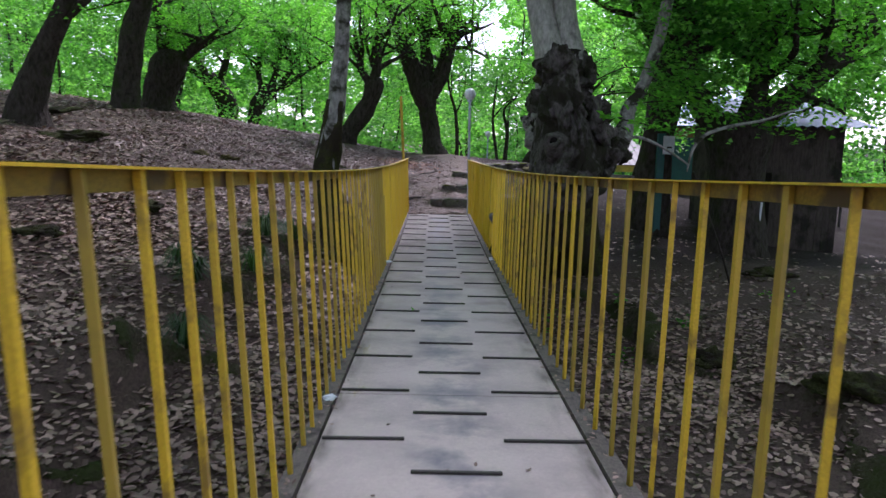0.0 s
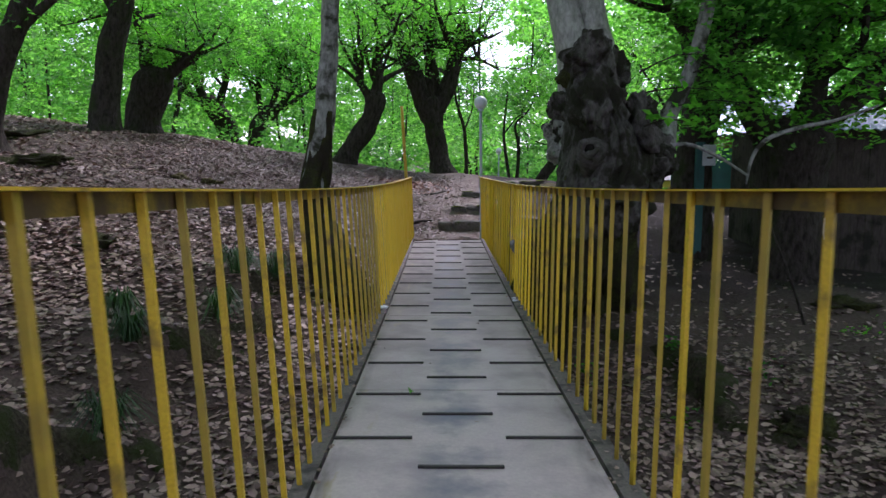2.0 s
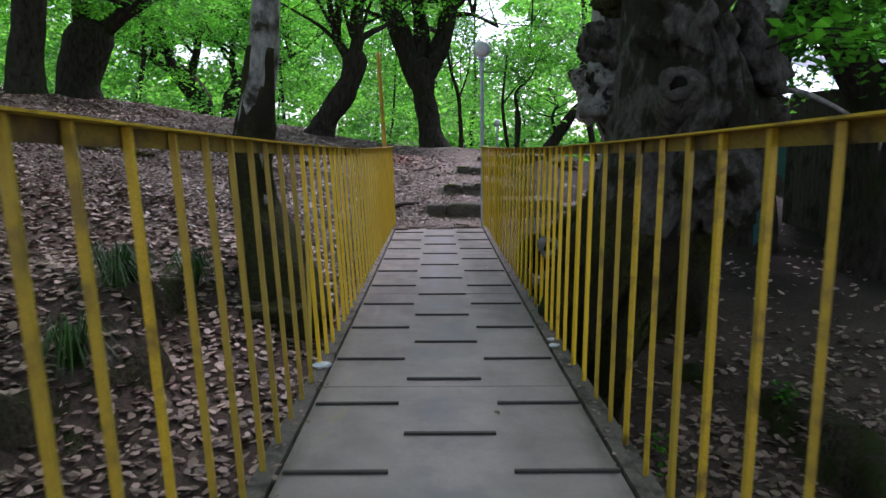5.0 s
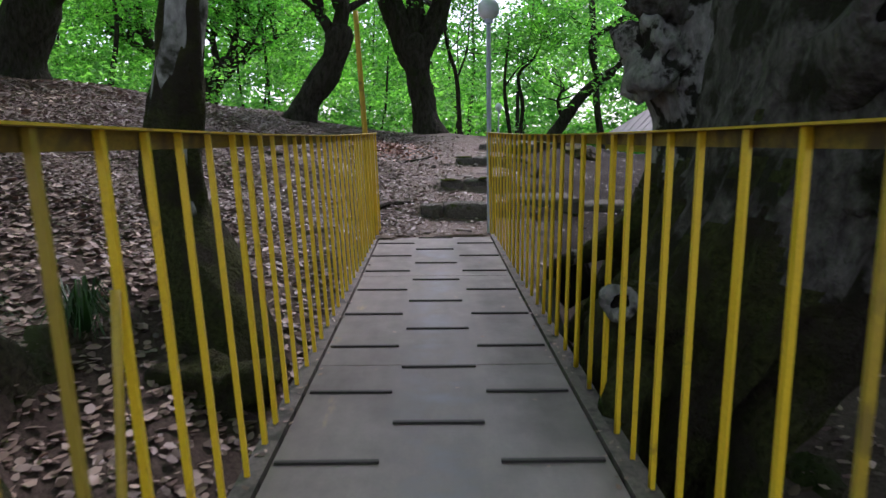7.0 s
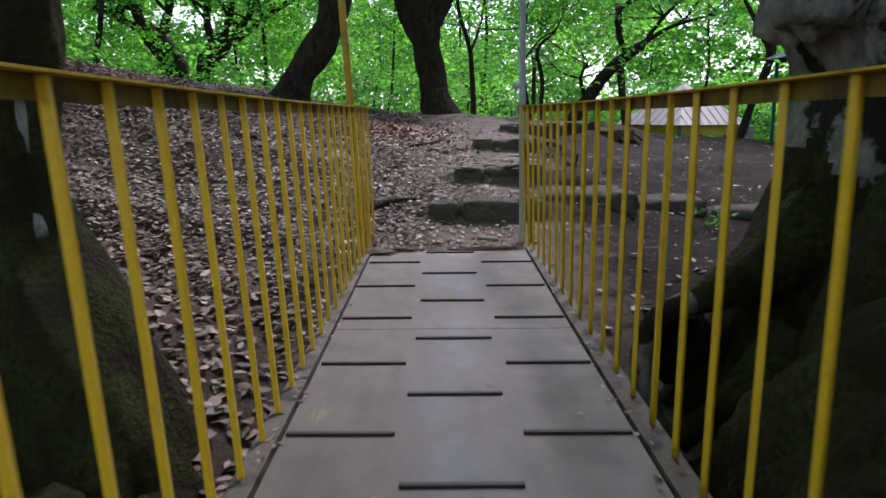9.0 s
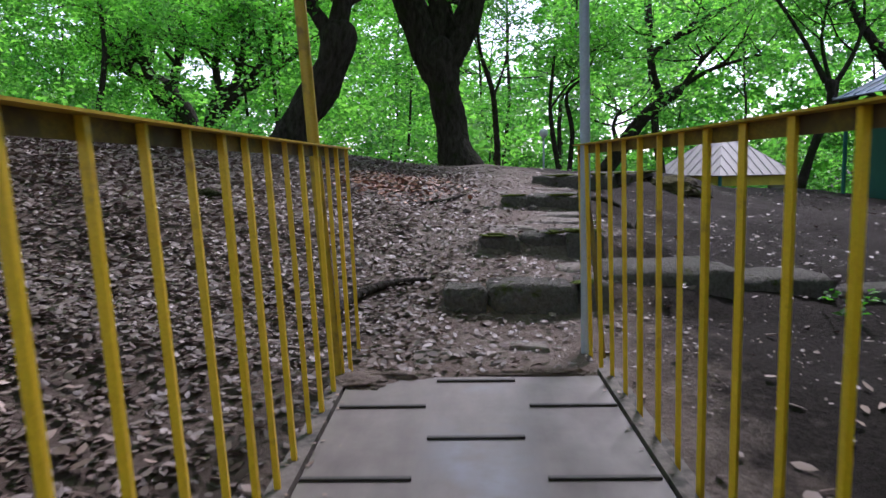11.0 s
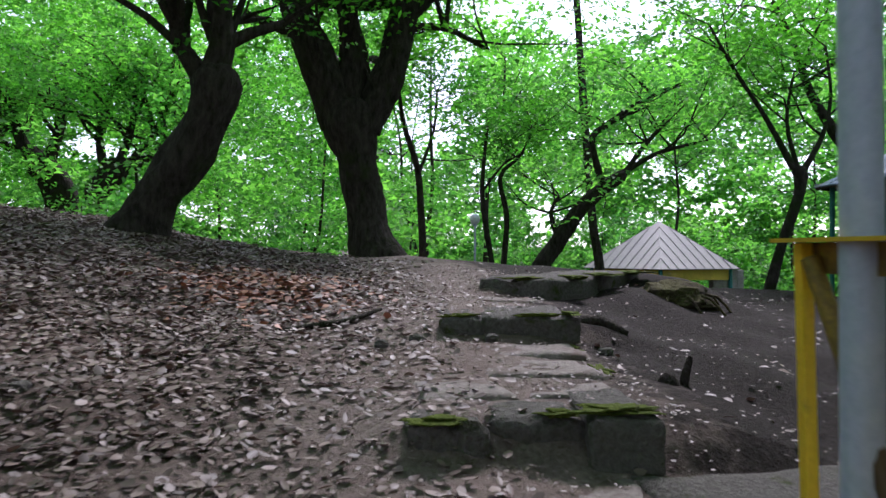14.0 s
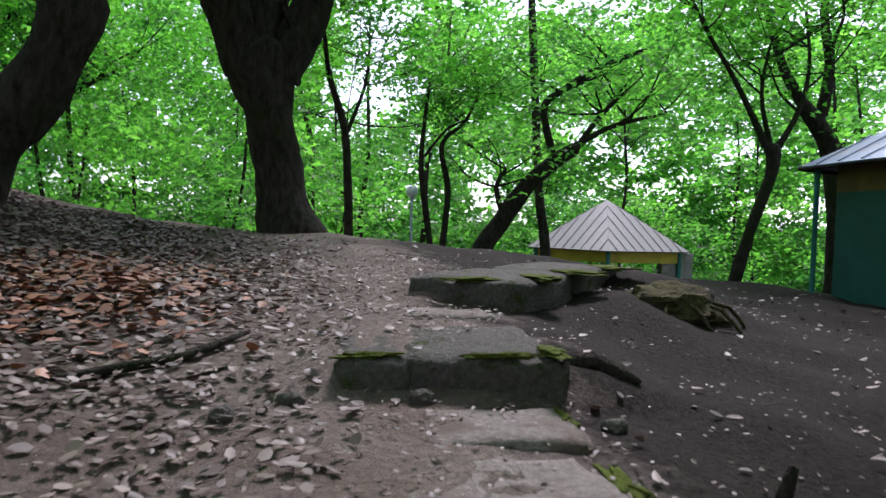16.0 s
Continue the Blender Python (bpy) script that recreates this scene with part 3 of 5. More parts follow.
part("brace", tubes_mesh("brace", [tube([(-0.785, 9.98, deck_z(9.98) - 0.02, 0.011), (-0.80, 10.1, -0.1, 0.011), (-0.822, 10.2, 0.35, 0.011)], 8)]), YELLOW, bridge)


# ---- lamps ----
def street_lamp(x, y, top, lean=0.0):
    z0 = float(ground_z(x, y)) - 0.05
    t = thing("street_lamp", "grey post lamp with white globe on leafy ground", "lamp", "path lamps", at=(x, y, z0))
    part("post", tubes_mesh("post", [tube([(x + lean, y, z0 - 0.1, 0.029), (x + lean * 0.8, y, z0 + 0.5, 0.029), (x, y, top - 0.13, 0.027)], 14)]), LAMPGREY, t)
    part("collar", tubes_mesh("collar", [tube([(x, y, top - 0.16, 0.05), (x, y, top - 0.1, 0.055)], 14)]), LAMPGREY, t)
    bm = bmesh.new()
    bmesh.ops.create_uvsphere(bm, u_segments=24, v_segments=16, radius=0.125, matrix=Matrix.Translation((x, y, top)))
    me = bpy.data.meshes.new("globe")
    bm.to_mesh(me)
    bm.free()
    part("globe", smooth(me), GLOBE, t, "white opal globe")


street_lamp(0.525, 17.35, 1.98, 0.03)
street_lamp(2.1, 33.6, 1.2)

# ---- trees ----
LIMBS_FORK_MAIN = [
    [(-0.12, 28.80, 0.28, 0.499), (-0.27, 28.80, 0.87, 0.335), (-0.40, 28.80, 1.51, 0.317), (-0.50, 28.80, 2.14, 0.362), (-0.64, 28.80, 2.68, 0.452)],
    [(-0.75, 28.80, 2.59, 0.361), (-1.01, 28.80, 3.31, 0.338), (-1.27, 28.80, 3.93, 0.270), (-1.58, 28.80, 4.65, 0.202), (-1.87, 28.80, 5.80, 0.143)],
    [(-0.39, 28.80, 2.55, 0.317), (-0.11, 28.80, 3.14, 0.272), (0.12, 28.80, 3.68, 0.249), (0.30, 28.80, 4.41, 0.250), (0.49, 28.80, 5.50, 0.173)],
    [(-0.69, 28.80, 2.95, 0.271), (-0.54, 28.80, 3.77, 0.203), (-0.64, 28.80, 4.48, 0.171), (-0.50, 28.80, 5.66, 0.126)],
    [(0.39, 28.80, 4.23, 0.082), (0.99, 28.80, 4.24, 0.055), (1.72, 28.80, 3.89, 0.037)]]
LIMBS_LEAN_DARK = [
    [(-3.34, 26.30, 0.86, 0.331), (-3.03, 26.30, 1.25, 0.279), (-2.68, 26.30, 1.67, 0.298), (-2.37, 26.30, 2.23, 0.263), (-2.26, 26.30, 2.72, 0.309)],
    [(-2.32, 26.30, 2.65, 0.211), (-2.18, 26.30, 3.21, 0.176), (-2.21, 26.30, 3.70, 0.175), (-2.07, 26.30, 4.54, 0.126)],
    [(-2.43, 26.30, 2.79, 0.140), (-2.67, 26.30, 3.13, 0.112), (-2.80, 26.30, 3.62, 0.098), (-2.92, 26.30, 4.31, 0.070)]]
LIMBS_POLLARD_L = [
    [(-12.80, 47.00, 1.95, 0.621), (-13.04, 47.00, 3.00, 0.604), (-13.81, 47.00, 4.04, 0.560)],
    [(-13.90, 47.00, 3.91, 0.320), (-14.47, 47.00, 5.07, 0.212), (-14.73, 47.00, 6.58, 0.132)],
    [(-13.38, 47.00, 3.78, 0.267), (-12.86, 47.00, 5.31, 0.185), (-12.61, 47.00, 6.82, 0.118)],
    [(-13.97, 47.00, 4.04, 0.213), (-15.42, 47.00, 4.82, 0.146), (-16.44, 47.00, 5.21, 0.093)]]
LIMBS_POLLARD_R = [
    [(-10.51, 44.00, 1.78, 0.371), (-10.25, 44.00, 2.67, 0.443), (-9.67, 44.00, 3.38, 0.441)],
    [(-10.03, 44.00, 3.02, 0.197), (-10.24, 44.00, 4.67, 0.134), (-9.77, 44.00, 6.29, 0.084)],
    [(-9.59, 44.00, 3.45, 0.196), (-9.07, 44.00, 5.13, 0.121), (-9.03, 44.00, 6.51, 0.084)],
    [(-9.35, 44.00, 3.38, 0.196), (-8.30, 44.00, 4.66, 0.122), (-7.73, 44.00, 6.16, 0.072)],
    [(-8.97, 44.00, 3.49, 0.159), (-7.45, 44.00, 4.54, 0.097), (-6.45, 44.00, 5.11, 0.073)]]
LIMBS_TALL_LEFT = [
    [(-9.16, 23.00, 1.82, 0.439), (-9.08, 23.00, 2.56, 0.362), (-8.85, 23.00, 3.88, 0.336), (-8.56, 23.00, 4.75, 0.282), (-8.16, 23.00, 6.87, 0.219)],
    [(-8.61, 23.00, 4.60, 0.149), (-9.17, 23.00, 5.59, 0.103), (-9.38, 23.00, 6.98, 0.073)]]
LIMBS_POLLARD_MID = [
    [(-8.94, 25.00, 1.90, 0.500), (-8.82, 25.00, 2.48, 0.515), (-8.59, 25.00, 3.05, 0.579)],
    [(-8.51, 25.00, 3.05, 0.248), (-7.75, 25.00, 3.62, 0.165), (-7.08, 25.00, 3.95, 0.099)],
    [(-8.72, 25.00, 3.05, 0.248), (-8.78, 25.00, 4.17, 0.164), (-8.98, 25.00, 5.12, 0.114)]]
LIMBS_FAR_LEFT = [
    [(-8.75, 17.00, 1.46, 0.40), (-8.47, 17.00, 2.28, 0.29), (-8.17, 17.00, 2.94, 0.24), (-7.93, 17.00, 3.37, 0.21), (-7.34, 17.00, 4.93, 0.16)],
    [(-8.05, 17.00, 3.15, 0.11), (-6.95, 17.00, 4.02, 0.07), (-6.17, 17.00, 4.45, 0.045)]]
LIMBS_PALE_LEFT = [
    [(-1.64, 14.05, -1.2, 0.33), (-1.84, 14.20, -0.6, 0.28), (-2.06, 14.30, -0.05, 0.215), (-2.11, 14.30, 0.44, 0.195), (-2.04, 14.30, 1.01, 0.168), (-1.96, 14.30, 1.53, 0.158), (-1.86, 14.30, 2.38, 0.138), (-1.82, 14.30, 3.21, 0.128), (-1.77, 14.30, 4.19, 0.114), (-1.61, 14.30, 5.62, 0.091)],
    [(-1.80, 14.30, 3.70, 0.059), (-1.29, 14.30, 4.36, 0.038), (-0.95, 14.30, 5.08, 0.025)]]
LIMBS_BEHIND_BURL = [
    [(4.76, 18.00, 0.13, 0.414), (4.87, 18.00, 1.42, 0.351), (5.02, 18.00, 2.57, 0.406), (4.96, 18.00, 3.24, 0.484)],
    [(4.96, 18.00, 3.18, 0.265), (5.56, 18.00, 3.69, 0.207), (5.97, 18.00, 4.58, 0.148)],
    [(4.87, 18.00, 3.18, 0.207), (4.28, 18.00, 3.79, 0.137), (4.01, 18.00, 4.66, 0.102)],
    [(5.06, 18.00, 3.35, 0.230), (5.11, 18.00, 4.46, 0.171), (5.22, 18.00, 5.54, 0.113)]]
LIMBS_SHED_TREE = [
    [(5.90, 16.00, -0.52, 0.592), (5.86, 16.00, 0.46, 0.513), (5.85, 16.00, 1.14, 0.631)],
    [(5.80, 16.00, 1.12, 0.486), (6.26, 16.00, 1.57, 0.290), (6.81, 16.00, 2.00, 0.241), (7.44, 16.00, 2.56, 0.220), (8.32, 16.00, 3.40, 0.171)],
    [(5.70, 16.00, 1.12, 0.389), (5.09, 16.00, 1.71, 0.222), (4.76, 16.00, 2.47, 0.173), (4.81, 16.00, 3.40, 0.123)],
    [(5.98, 16.00, 1.33, 0.291), (6.16, 16.00, 2.28, 0.192), (6.04, 16.00, 3.40, 0.142)]]
LIMBS_PALE_BRANCH = [
    [(3.85, 13.06, 0.61, 0.020), (3.91, 13.06, 0.95, 0.040), (4.08, 13.06, 1.19, 0.048), (4.51, 13.06, 1.35, 0.048), (4.99, 13.06, 1.45, 0.036), (5.54, 13.06, 1.64, 0.024)],
    [(3.87, 13.06, 0.72, 0.024), (3.41, 13.06, 1.00, 0.036), (3.00, 13.06, 1.14, 0.044), (2.61, 13.06, 1.04, 0.048)]]
LIMBS_CURVED = [
    [(4.11, 36.00, -0.24, 0.252), (4.69, 36.00, 0.72, 0.223), (5.30, 36.00, 1.58, 0.209), (5.92, 36.00, 2.14, 0.187), (6.41, 36.00, 2.48, 0.165)],
    [(5.92, 36.00, 2.21, 0.112), (5.69, 36.00, 2.96, 0.090), (5.62, 36.00, 3.52, 0.089), (6.00, 36.00, 3.85, 0.082), (7.00, 36.00, 4.53, 0.067), (8.24, 36.00, 5.07, 0.045)],
    [(6.38, 36.00, 2.51, 0.105), (6.68, 36.00, 2.69, 0.075), (7.53, 36.00, 3.14, 0.060), (8.86, 36.00, 3.48, 0.038)],
    [(6.53, 36.00, 2.57, 0.075), (7.15, 36.00, 3.41, 0.060), (7.77, 36.00, 4.01, 0.038)],
    [(4.69, 36.00, 0.72, 0.089), (4.47, 36.00, 1.47, 0.059), (4.70, 36.00, 1.91, 0.045)]]
LIMBS_THIN = [
    [(0.67, 30.00, 0.28, 0.075), (0.64, 30.00, 1.10, 0.065), (0.57, 30.00, 2.00, 0.060), (0.32, 30.00, 2.80, 0.045), (0.23, 30.00, 3.40, 0.035), (0.08, 30.00, 4.30, 0.025)],
    [(0.59, 30.00, 1.90, 0.035), (0.87, 30.00, 2.70, 0.025), (0.93, 30.00, 3.41, 0.020)]]
LIMBS_KIOSK_SLIM = [
    [(7.85, 31.00, -0.52, 0.124), (8.15, 31.00, 0.55, 0.101), (8.56, 31.00, 1.73, 0.113), (8.53, 31.00, 2.12, 0.147)],
    [(8.41, 31.00, 2.18, 0.079), (7.80, 31.00, 3.24, 0.050), (7.11, 31.00, 4.24, 0.039), (6.59, 31.00, 5.12, 0.028)],
    [(8.62, 31.00, 2.12, 0.068), (9.04, 31.00, 2.86, 0.051), (9.22, 31.00, 3.70, 0.034), (9.10, 31.00, 4.72, 0.028)],
    [(8.50, 31.00, 2.18, 0.056), (8.27, 31.00, 3.13, 0.039), (8.39, 31.00, 4.03, 0.028)]]
LIMBS_KIOSK_BIG = [
    [(11.61, 33.00, 0.00, 0.286), (11.54, 33.00, 1.43, 0.273), (11.21, 33.00, 2.54, 0.220), (10.60, 33.00, 3.31, 0.168)],
    [(10.60, 33.00, 3.27, 0.129), (10.02, 33.00, 4.14, 0.097), (9.59, 33.00, 5.29, 0.071), (9.06, 33.00, 6.31, 0.051)],
    [(10.93, 33.00, 2.92, 0.142), (11.14, 33.00, 4.15, 0.110), (10.94, 33.00, 5.57, 0.084), (11.35, 33.00, 7.13, 0.058)]]
LIMBS_STRAIGHT_FAR = [
    [(7.04, 40.00, -0.25, 0.163), (6.79, 40.00, 1.47, 0.135), (6.53, 40.00, 4.71, 0.126), (6.28, 40.00, 8.30, 0.108), (6.11, 40.00, 11.17, 0.090)]]
LIMBS_STEM_A = [
    [(2.58, 34.00, -0.05, 0.073), (2.40, 34.00, 1.18, 0.066), (2.33, 34.00, 2.04, 0.053), (2.47, 34.00, 3.62, 0.033)],
    [(2.35, 34.00, 1.91, 0.033), (2.87, 34.00, 2.57, 0.026), (3.34, 34.00, 2.81, 0.020)]]
LIMBS_STEM_B = [
    [(2.92, 34.50, -0.04, 0.075), (3.01, 34.50, 1.27, 0.068), (2.85, 34.50, 2.29, 0.054), (3.36, 34.50, 2.83, 0.034), (3.78, 34.50, 3.72, 0.027)]]


def grow(limb, rng, n, length, r0, lift=0.5, depth=1):
    """Thinner branches that leave a limb (x, y, z, radius) and curve upwards and outwards."""
    p = resample(limb, 0.3)
    out = []
    for _ in range(n):
        k = int(len(p) * rng.uniform(0.35, 1.0)) if len(p) > 2 else 0
        q = p[min(k, len(p) - 1)]
        a = rng.uniform(0, 2 * np.pi)
        d = np.array([np.cos(a), np.sin(a), lift * rng.uniform(0.2, 1.6)])
        d /= np.linalg.norm(d)
        L = length * rng.uniform(0.6, 1.3)
        pts = [q[:3]]
        for s in range(4):
            d = d + rng.normal(size=3) * 0.22 + np.array([0, 0, 0.05])
            d /= np.linalg.norm(d)
            pts.append(pts[-1] + d * L / 4)
        rr = min(r0, q[3] * 0.6)
        out.append([(*v, rr * (1 - 0.21 * i)) for i, v in enumerate(pts)])
    if depth > 1:
        for b in list(out):
            out += grow(b, rng, 3, length * 0.55, r0 * 0.5, lift * 0.7, depth - 1)
    return out


def tree(label, limbs, bark, seed, leaf=LEAF, branches=6, length=2.2, per=22, spread=0.5, size=0.12, hubs=2, low=None, seg=12, lump=0.14, extra=(), depth=2, shoots=0):
    rng = np.random.default_rng(seed)
    x, y, z, r = limbs[0][0]
    z0 = float(ground_z(x, y))
    first = list(limbs[0])
    first[0] = (x, y, min(z, z0) - 0.15, r * 1.25)
    if z > z0 + 0.15:
        first.insert(1, (x, y, z, r))
    hx, hy, hz, hr = first[-1]
    if len(limbs) > 1 and hr > 0.12:
        first += [(hx, hy, hz + hr * 0.55, hr * 0.8), (hx, hy, hz + hr * 0.85, hr * 0.35)]
    t = thing("tree", label, "tree", at=(x, y, z0))
    part("trunk", tubes_mesh("trunk", [tube(first, 16, 0.18, lump, seed * 1.7)]), bark, t)
    for lb in limbs[1:]:
        part("limb", tubes_mesh("limb", [tube(lb, seg, 0.2, lump, seed * 2.3)]), bark, t)
    twigs = []
    for lb in (limbs[1:] or [limbs[0][-2:]]):
        twigs += grow(lb, rng, branches, length, lb[-1][3] * 0.8 + 0.012, 0.5, depth)
    tip = np.array(limbs[0][-1])
    for k in range(shoots):
        src = np.array(limbs[1 + k % (len(limbs) - 1)][1]) if len(limbs) > 1 else tip
        a = rng.uniform(0, 2 * np.pi)
        o = src[:3] + np.array([math.cos(a), math.sin(a), 0]) * src[3] * 0.6
        d = np.array([math.cos(a) * 0.3, math.sin(a) * 0.3, 1.0])
        ln = rng.uniform(1.6, 3.2)
        rr = rng.uniform(0.035, 0.075)
        pts = [(*(o + d * ln * s + rng.normal(size=3) * 0.06), rr * (1 - 0.7 * s)) for s in (0, 0.25, 0.5, 0.75, 1.0)]
        part("shoot", tubes_mesh("shoot", [tube(pts, 7, 0.25, 0.1, k)]), bark, t)
        twigs += grow(pts, rng, 3, 1.1, rr * 0.4, 0.7, 1)
    if twigs:
        part("branch", tubes_mesh("branch", [tube(b, 5, 0.4) for b in twigs]), bark, t, "thin dark branches")["kind"] = "stuff"
    ends = [np.array(b[i][:3]) for b in twigs for i in range(2, 5)]
    hub = []
    for e in ends:
        for _ in range(hubs):
            hub.append(e + rng.normal(size=3) * np.array([0.45, 0.45, 0.3]))
    for cx, cy, cz, sx, sz, n in extra:
        hub += list(np.array([cx, cy, cz]) + rng.normal(size=(n, 3)) * np.array([sx, sx, sz]))
    hub = np.array(hub)
    if low is not None:
        hub = hub[hub[:, 2] > low]
    pts, nr = spray_points(hub, per, spread, 0.06, rng)
    part("crown", leaves_mesh("crown", pts, nr, size, size * 0.62, rng), leaf, t, "bright green layered leaves")
    return t


tree("old dark forked tree with thick limbs on the slope", LIMBS_FORK_MAIN, BARK, 1, LEAF, 5, 2.4, 16, 0.5, 0.12, 1, lump=0.36, shoots=12)
tree("dark leaning gnarled tree at the crest of the slope", LIMBS_LEAN_DARK, BARK, 2, LEAF, 5, 2.2, 16, 0.5, 0.12, 1, lump=0.36, shoots=4)
tree("dark pollard tree with fanned branches behind the crest", LIMBS_POLLARD_L, BARK, 3, FARLEAF_LIT, 8, 3.2, 14, 0.7, 0.2, 1, shoots=9)
tree("dark pollard tree with upright shoots behind the crest", LIMBS_POLLARD_R, BARK, 4, FARLEAF_LIT, 8, 2.8, 14, 0.7, 0.2, 1, shoots=9)
tree("tall grey straight tree on the leafy slope", LIMBS_TALL_LEFT, BARK, 5, LEAF, 7, 2.4, 22, 0.55, 0.13, 1)
tree("mossy stump-like pollard tree on the slope", LIMBS_POLLARD_MID, BARK, 6, LEAF, 6, 2.0, 22, 0.5, 0.13, 2)
tree("thick leaning tree with pale bark on the slope", LIMBS_FAR_LEFT, BARK, 7, LEAF, 7, 2.4, 22, 0.5, 0.12, 1)
pale_tree = tree("slim pale tree with mossy foot beside the footbridge", LIMBS_PALE_LEFT, MOTTLED, 8, LEAF, 7, 2.2, 22, 0.5, 0.12, 1, lump=0.2)
part("mossy_foot", tubes_mesh("mossy_foot", [tube([(-1.64, 14.05, -1.5, 0.62), (-1.70, 14.1, -1.1, 0.5), (-1.84, 14.2, -0.6, 0.38), (-2.06, 14.3, -0.05, 0.25), (-2.11, 14.3, 0.45, 0.225), (-2.05, 14.3, 0.95, 0.192), (-1.99, 14.3, 1.35, 0.17), (-1.95, 14.3, 1.65, 0.142)], 36, 0.035, 0.3, 6.0)]), MOSS, pale_tree, "dark mossy foot of the trunk")
tree("dark forked tree behind the burled tree", LIMBS_BEHIND_BURL, BARK, 9, LEAF, 6, 2.2, 24, 0.5, 0.12, 2)
tree("dark spreading tree beside the wooden shed", LIMBS_SHED_TREE, BARK, 10, LEAF, 6, 2.2, 24, 0.5, 0.12, 2)
tree("leaning curved tree with thin dark branches", LIMBS_CURVED, BARK, 11, FARLEAF_LIT, 6, 2.6, 15, 0.7, 0.16, 1)
tree("very thin dark tree near the crest", LIMBS_THIN, BARK, 12, LEAF, 8, 1.3, 16, 0.4, 0.11, 1)
tree("slim dark forked tree near the green kiosk", LIMBS_KIOSK_SLIM, BARK, 13, LEAF, 7, 2.2, 16, 0.6, 0.13, 1)
tree("dark branching tree behind the green kiosk", LIMBS_KIOSK_BIG, BARK, 14, LEAF, 7, 2.4, 16, 0.6, 0.13, 1)
tree("straight slender pale tree in the wood", LIMBS_STRAIGHT_FAR, BARK, 15, FARLEAF_LIT, 8, 2.4, 16, 0.7, 0.18, 1)
tree("thin crooked dark sapling in the undergrowth", LIMBS_STEM_A, BARK, 16, LEAF, 6, 1.6, 16, 0.5, 0.13, 1)
tree("thin crooked dark sapling in the undergrowth", LIMBS_STEM_B, BARK, 17, LEAF, 6, 1.6, 16, 0.5, 0.13, 1)


# ---- burled tree beside the bridge ----
def lobe(at, lo, hi, mid, deep, seg=128, rows=84, seed=5.0):
    """Vertices and quads of a gnarled upright trunk from its outline: left and right edge, middle and half depth at the heights at."""
    zs = np.linspace(at[0], at[-1], rows)
    lo, hi, mid, deep = (np.interp(zs, at, v) for v in (lo, hi, mid, deep))
    a = np.linspace(0, 2 * np.pi, seg, endpoint=False)
    V = np.zeros((rows, seg, 3))
    for i, z in enumerate(zs):
        cx, rx = (lo[i] + hi[i]) / 2, (hi[i] - lo[i]) / 2
        for j in range(seg):
            c, s = math.cos(a[j]), math.sin(a[j])
            q = Vector((c * 1.6 + seed, s * 1.6, z * 0.9))
            root = max(0.0, -z - 0.1) * 0.14 * math.sin(7 * a[j] + 0.8 * math.sin(2 * z))
            rib = abs(noise.noise(Vector((q.x * 3.2, q.y * 3.2, q.z * 0.9)))) - 0.25
            k = 1 + 0.10 * noise.noise(q * 0.9) + 0.13 * noise.noise(q * 2.3) + 0.07 * noise.noise(q * 5.5) + 0.16 * rib + 0.035 * noise.noise(q * 13) + 0.014 * noise.noise(q * 30) + root
            V[i, j] = (cx + rx * k * c, mid[i] + deep[i] * k * s, z)
    V[-1] = V[-1].mean(0) + (V[-1] - V[-1].mean(0)) * 0.15
    i, j = np.meshgrid(np.arange(rows - 1), np.arange(seg), indexing="ij")
    return V.reshape(-1, 3), np.stack([i * seg + j, i * seg + (j + 1) % seg, (i + 1) * seg + (j + 1) % seg, (i + 1) * seg + j], -1).reshape(-1, 4)


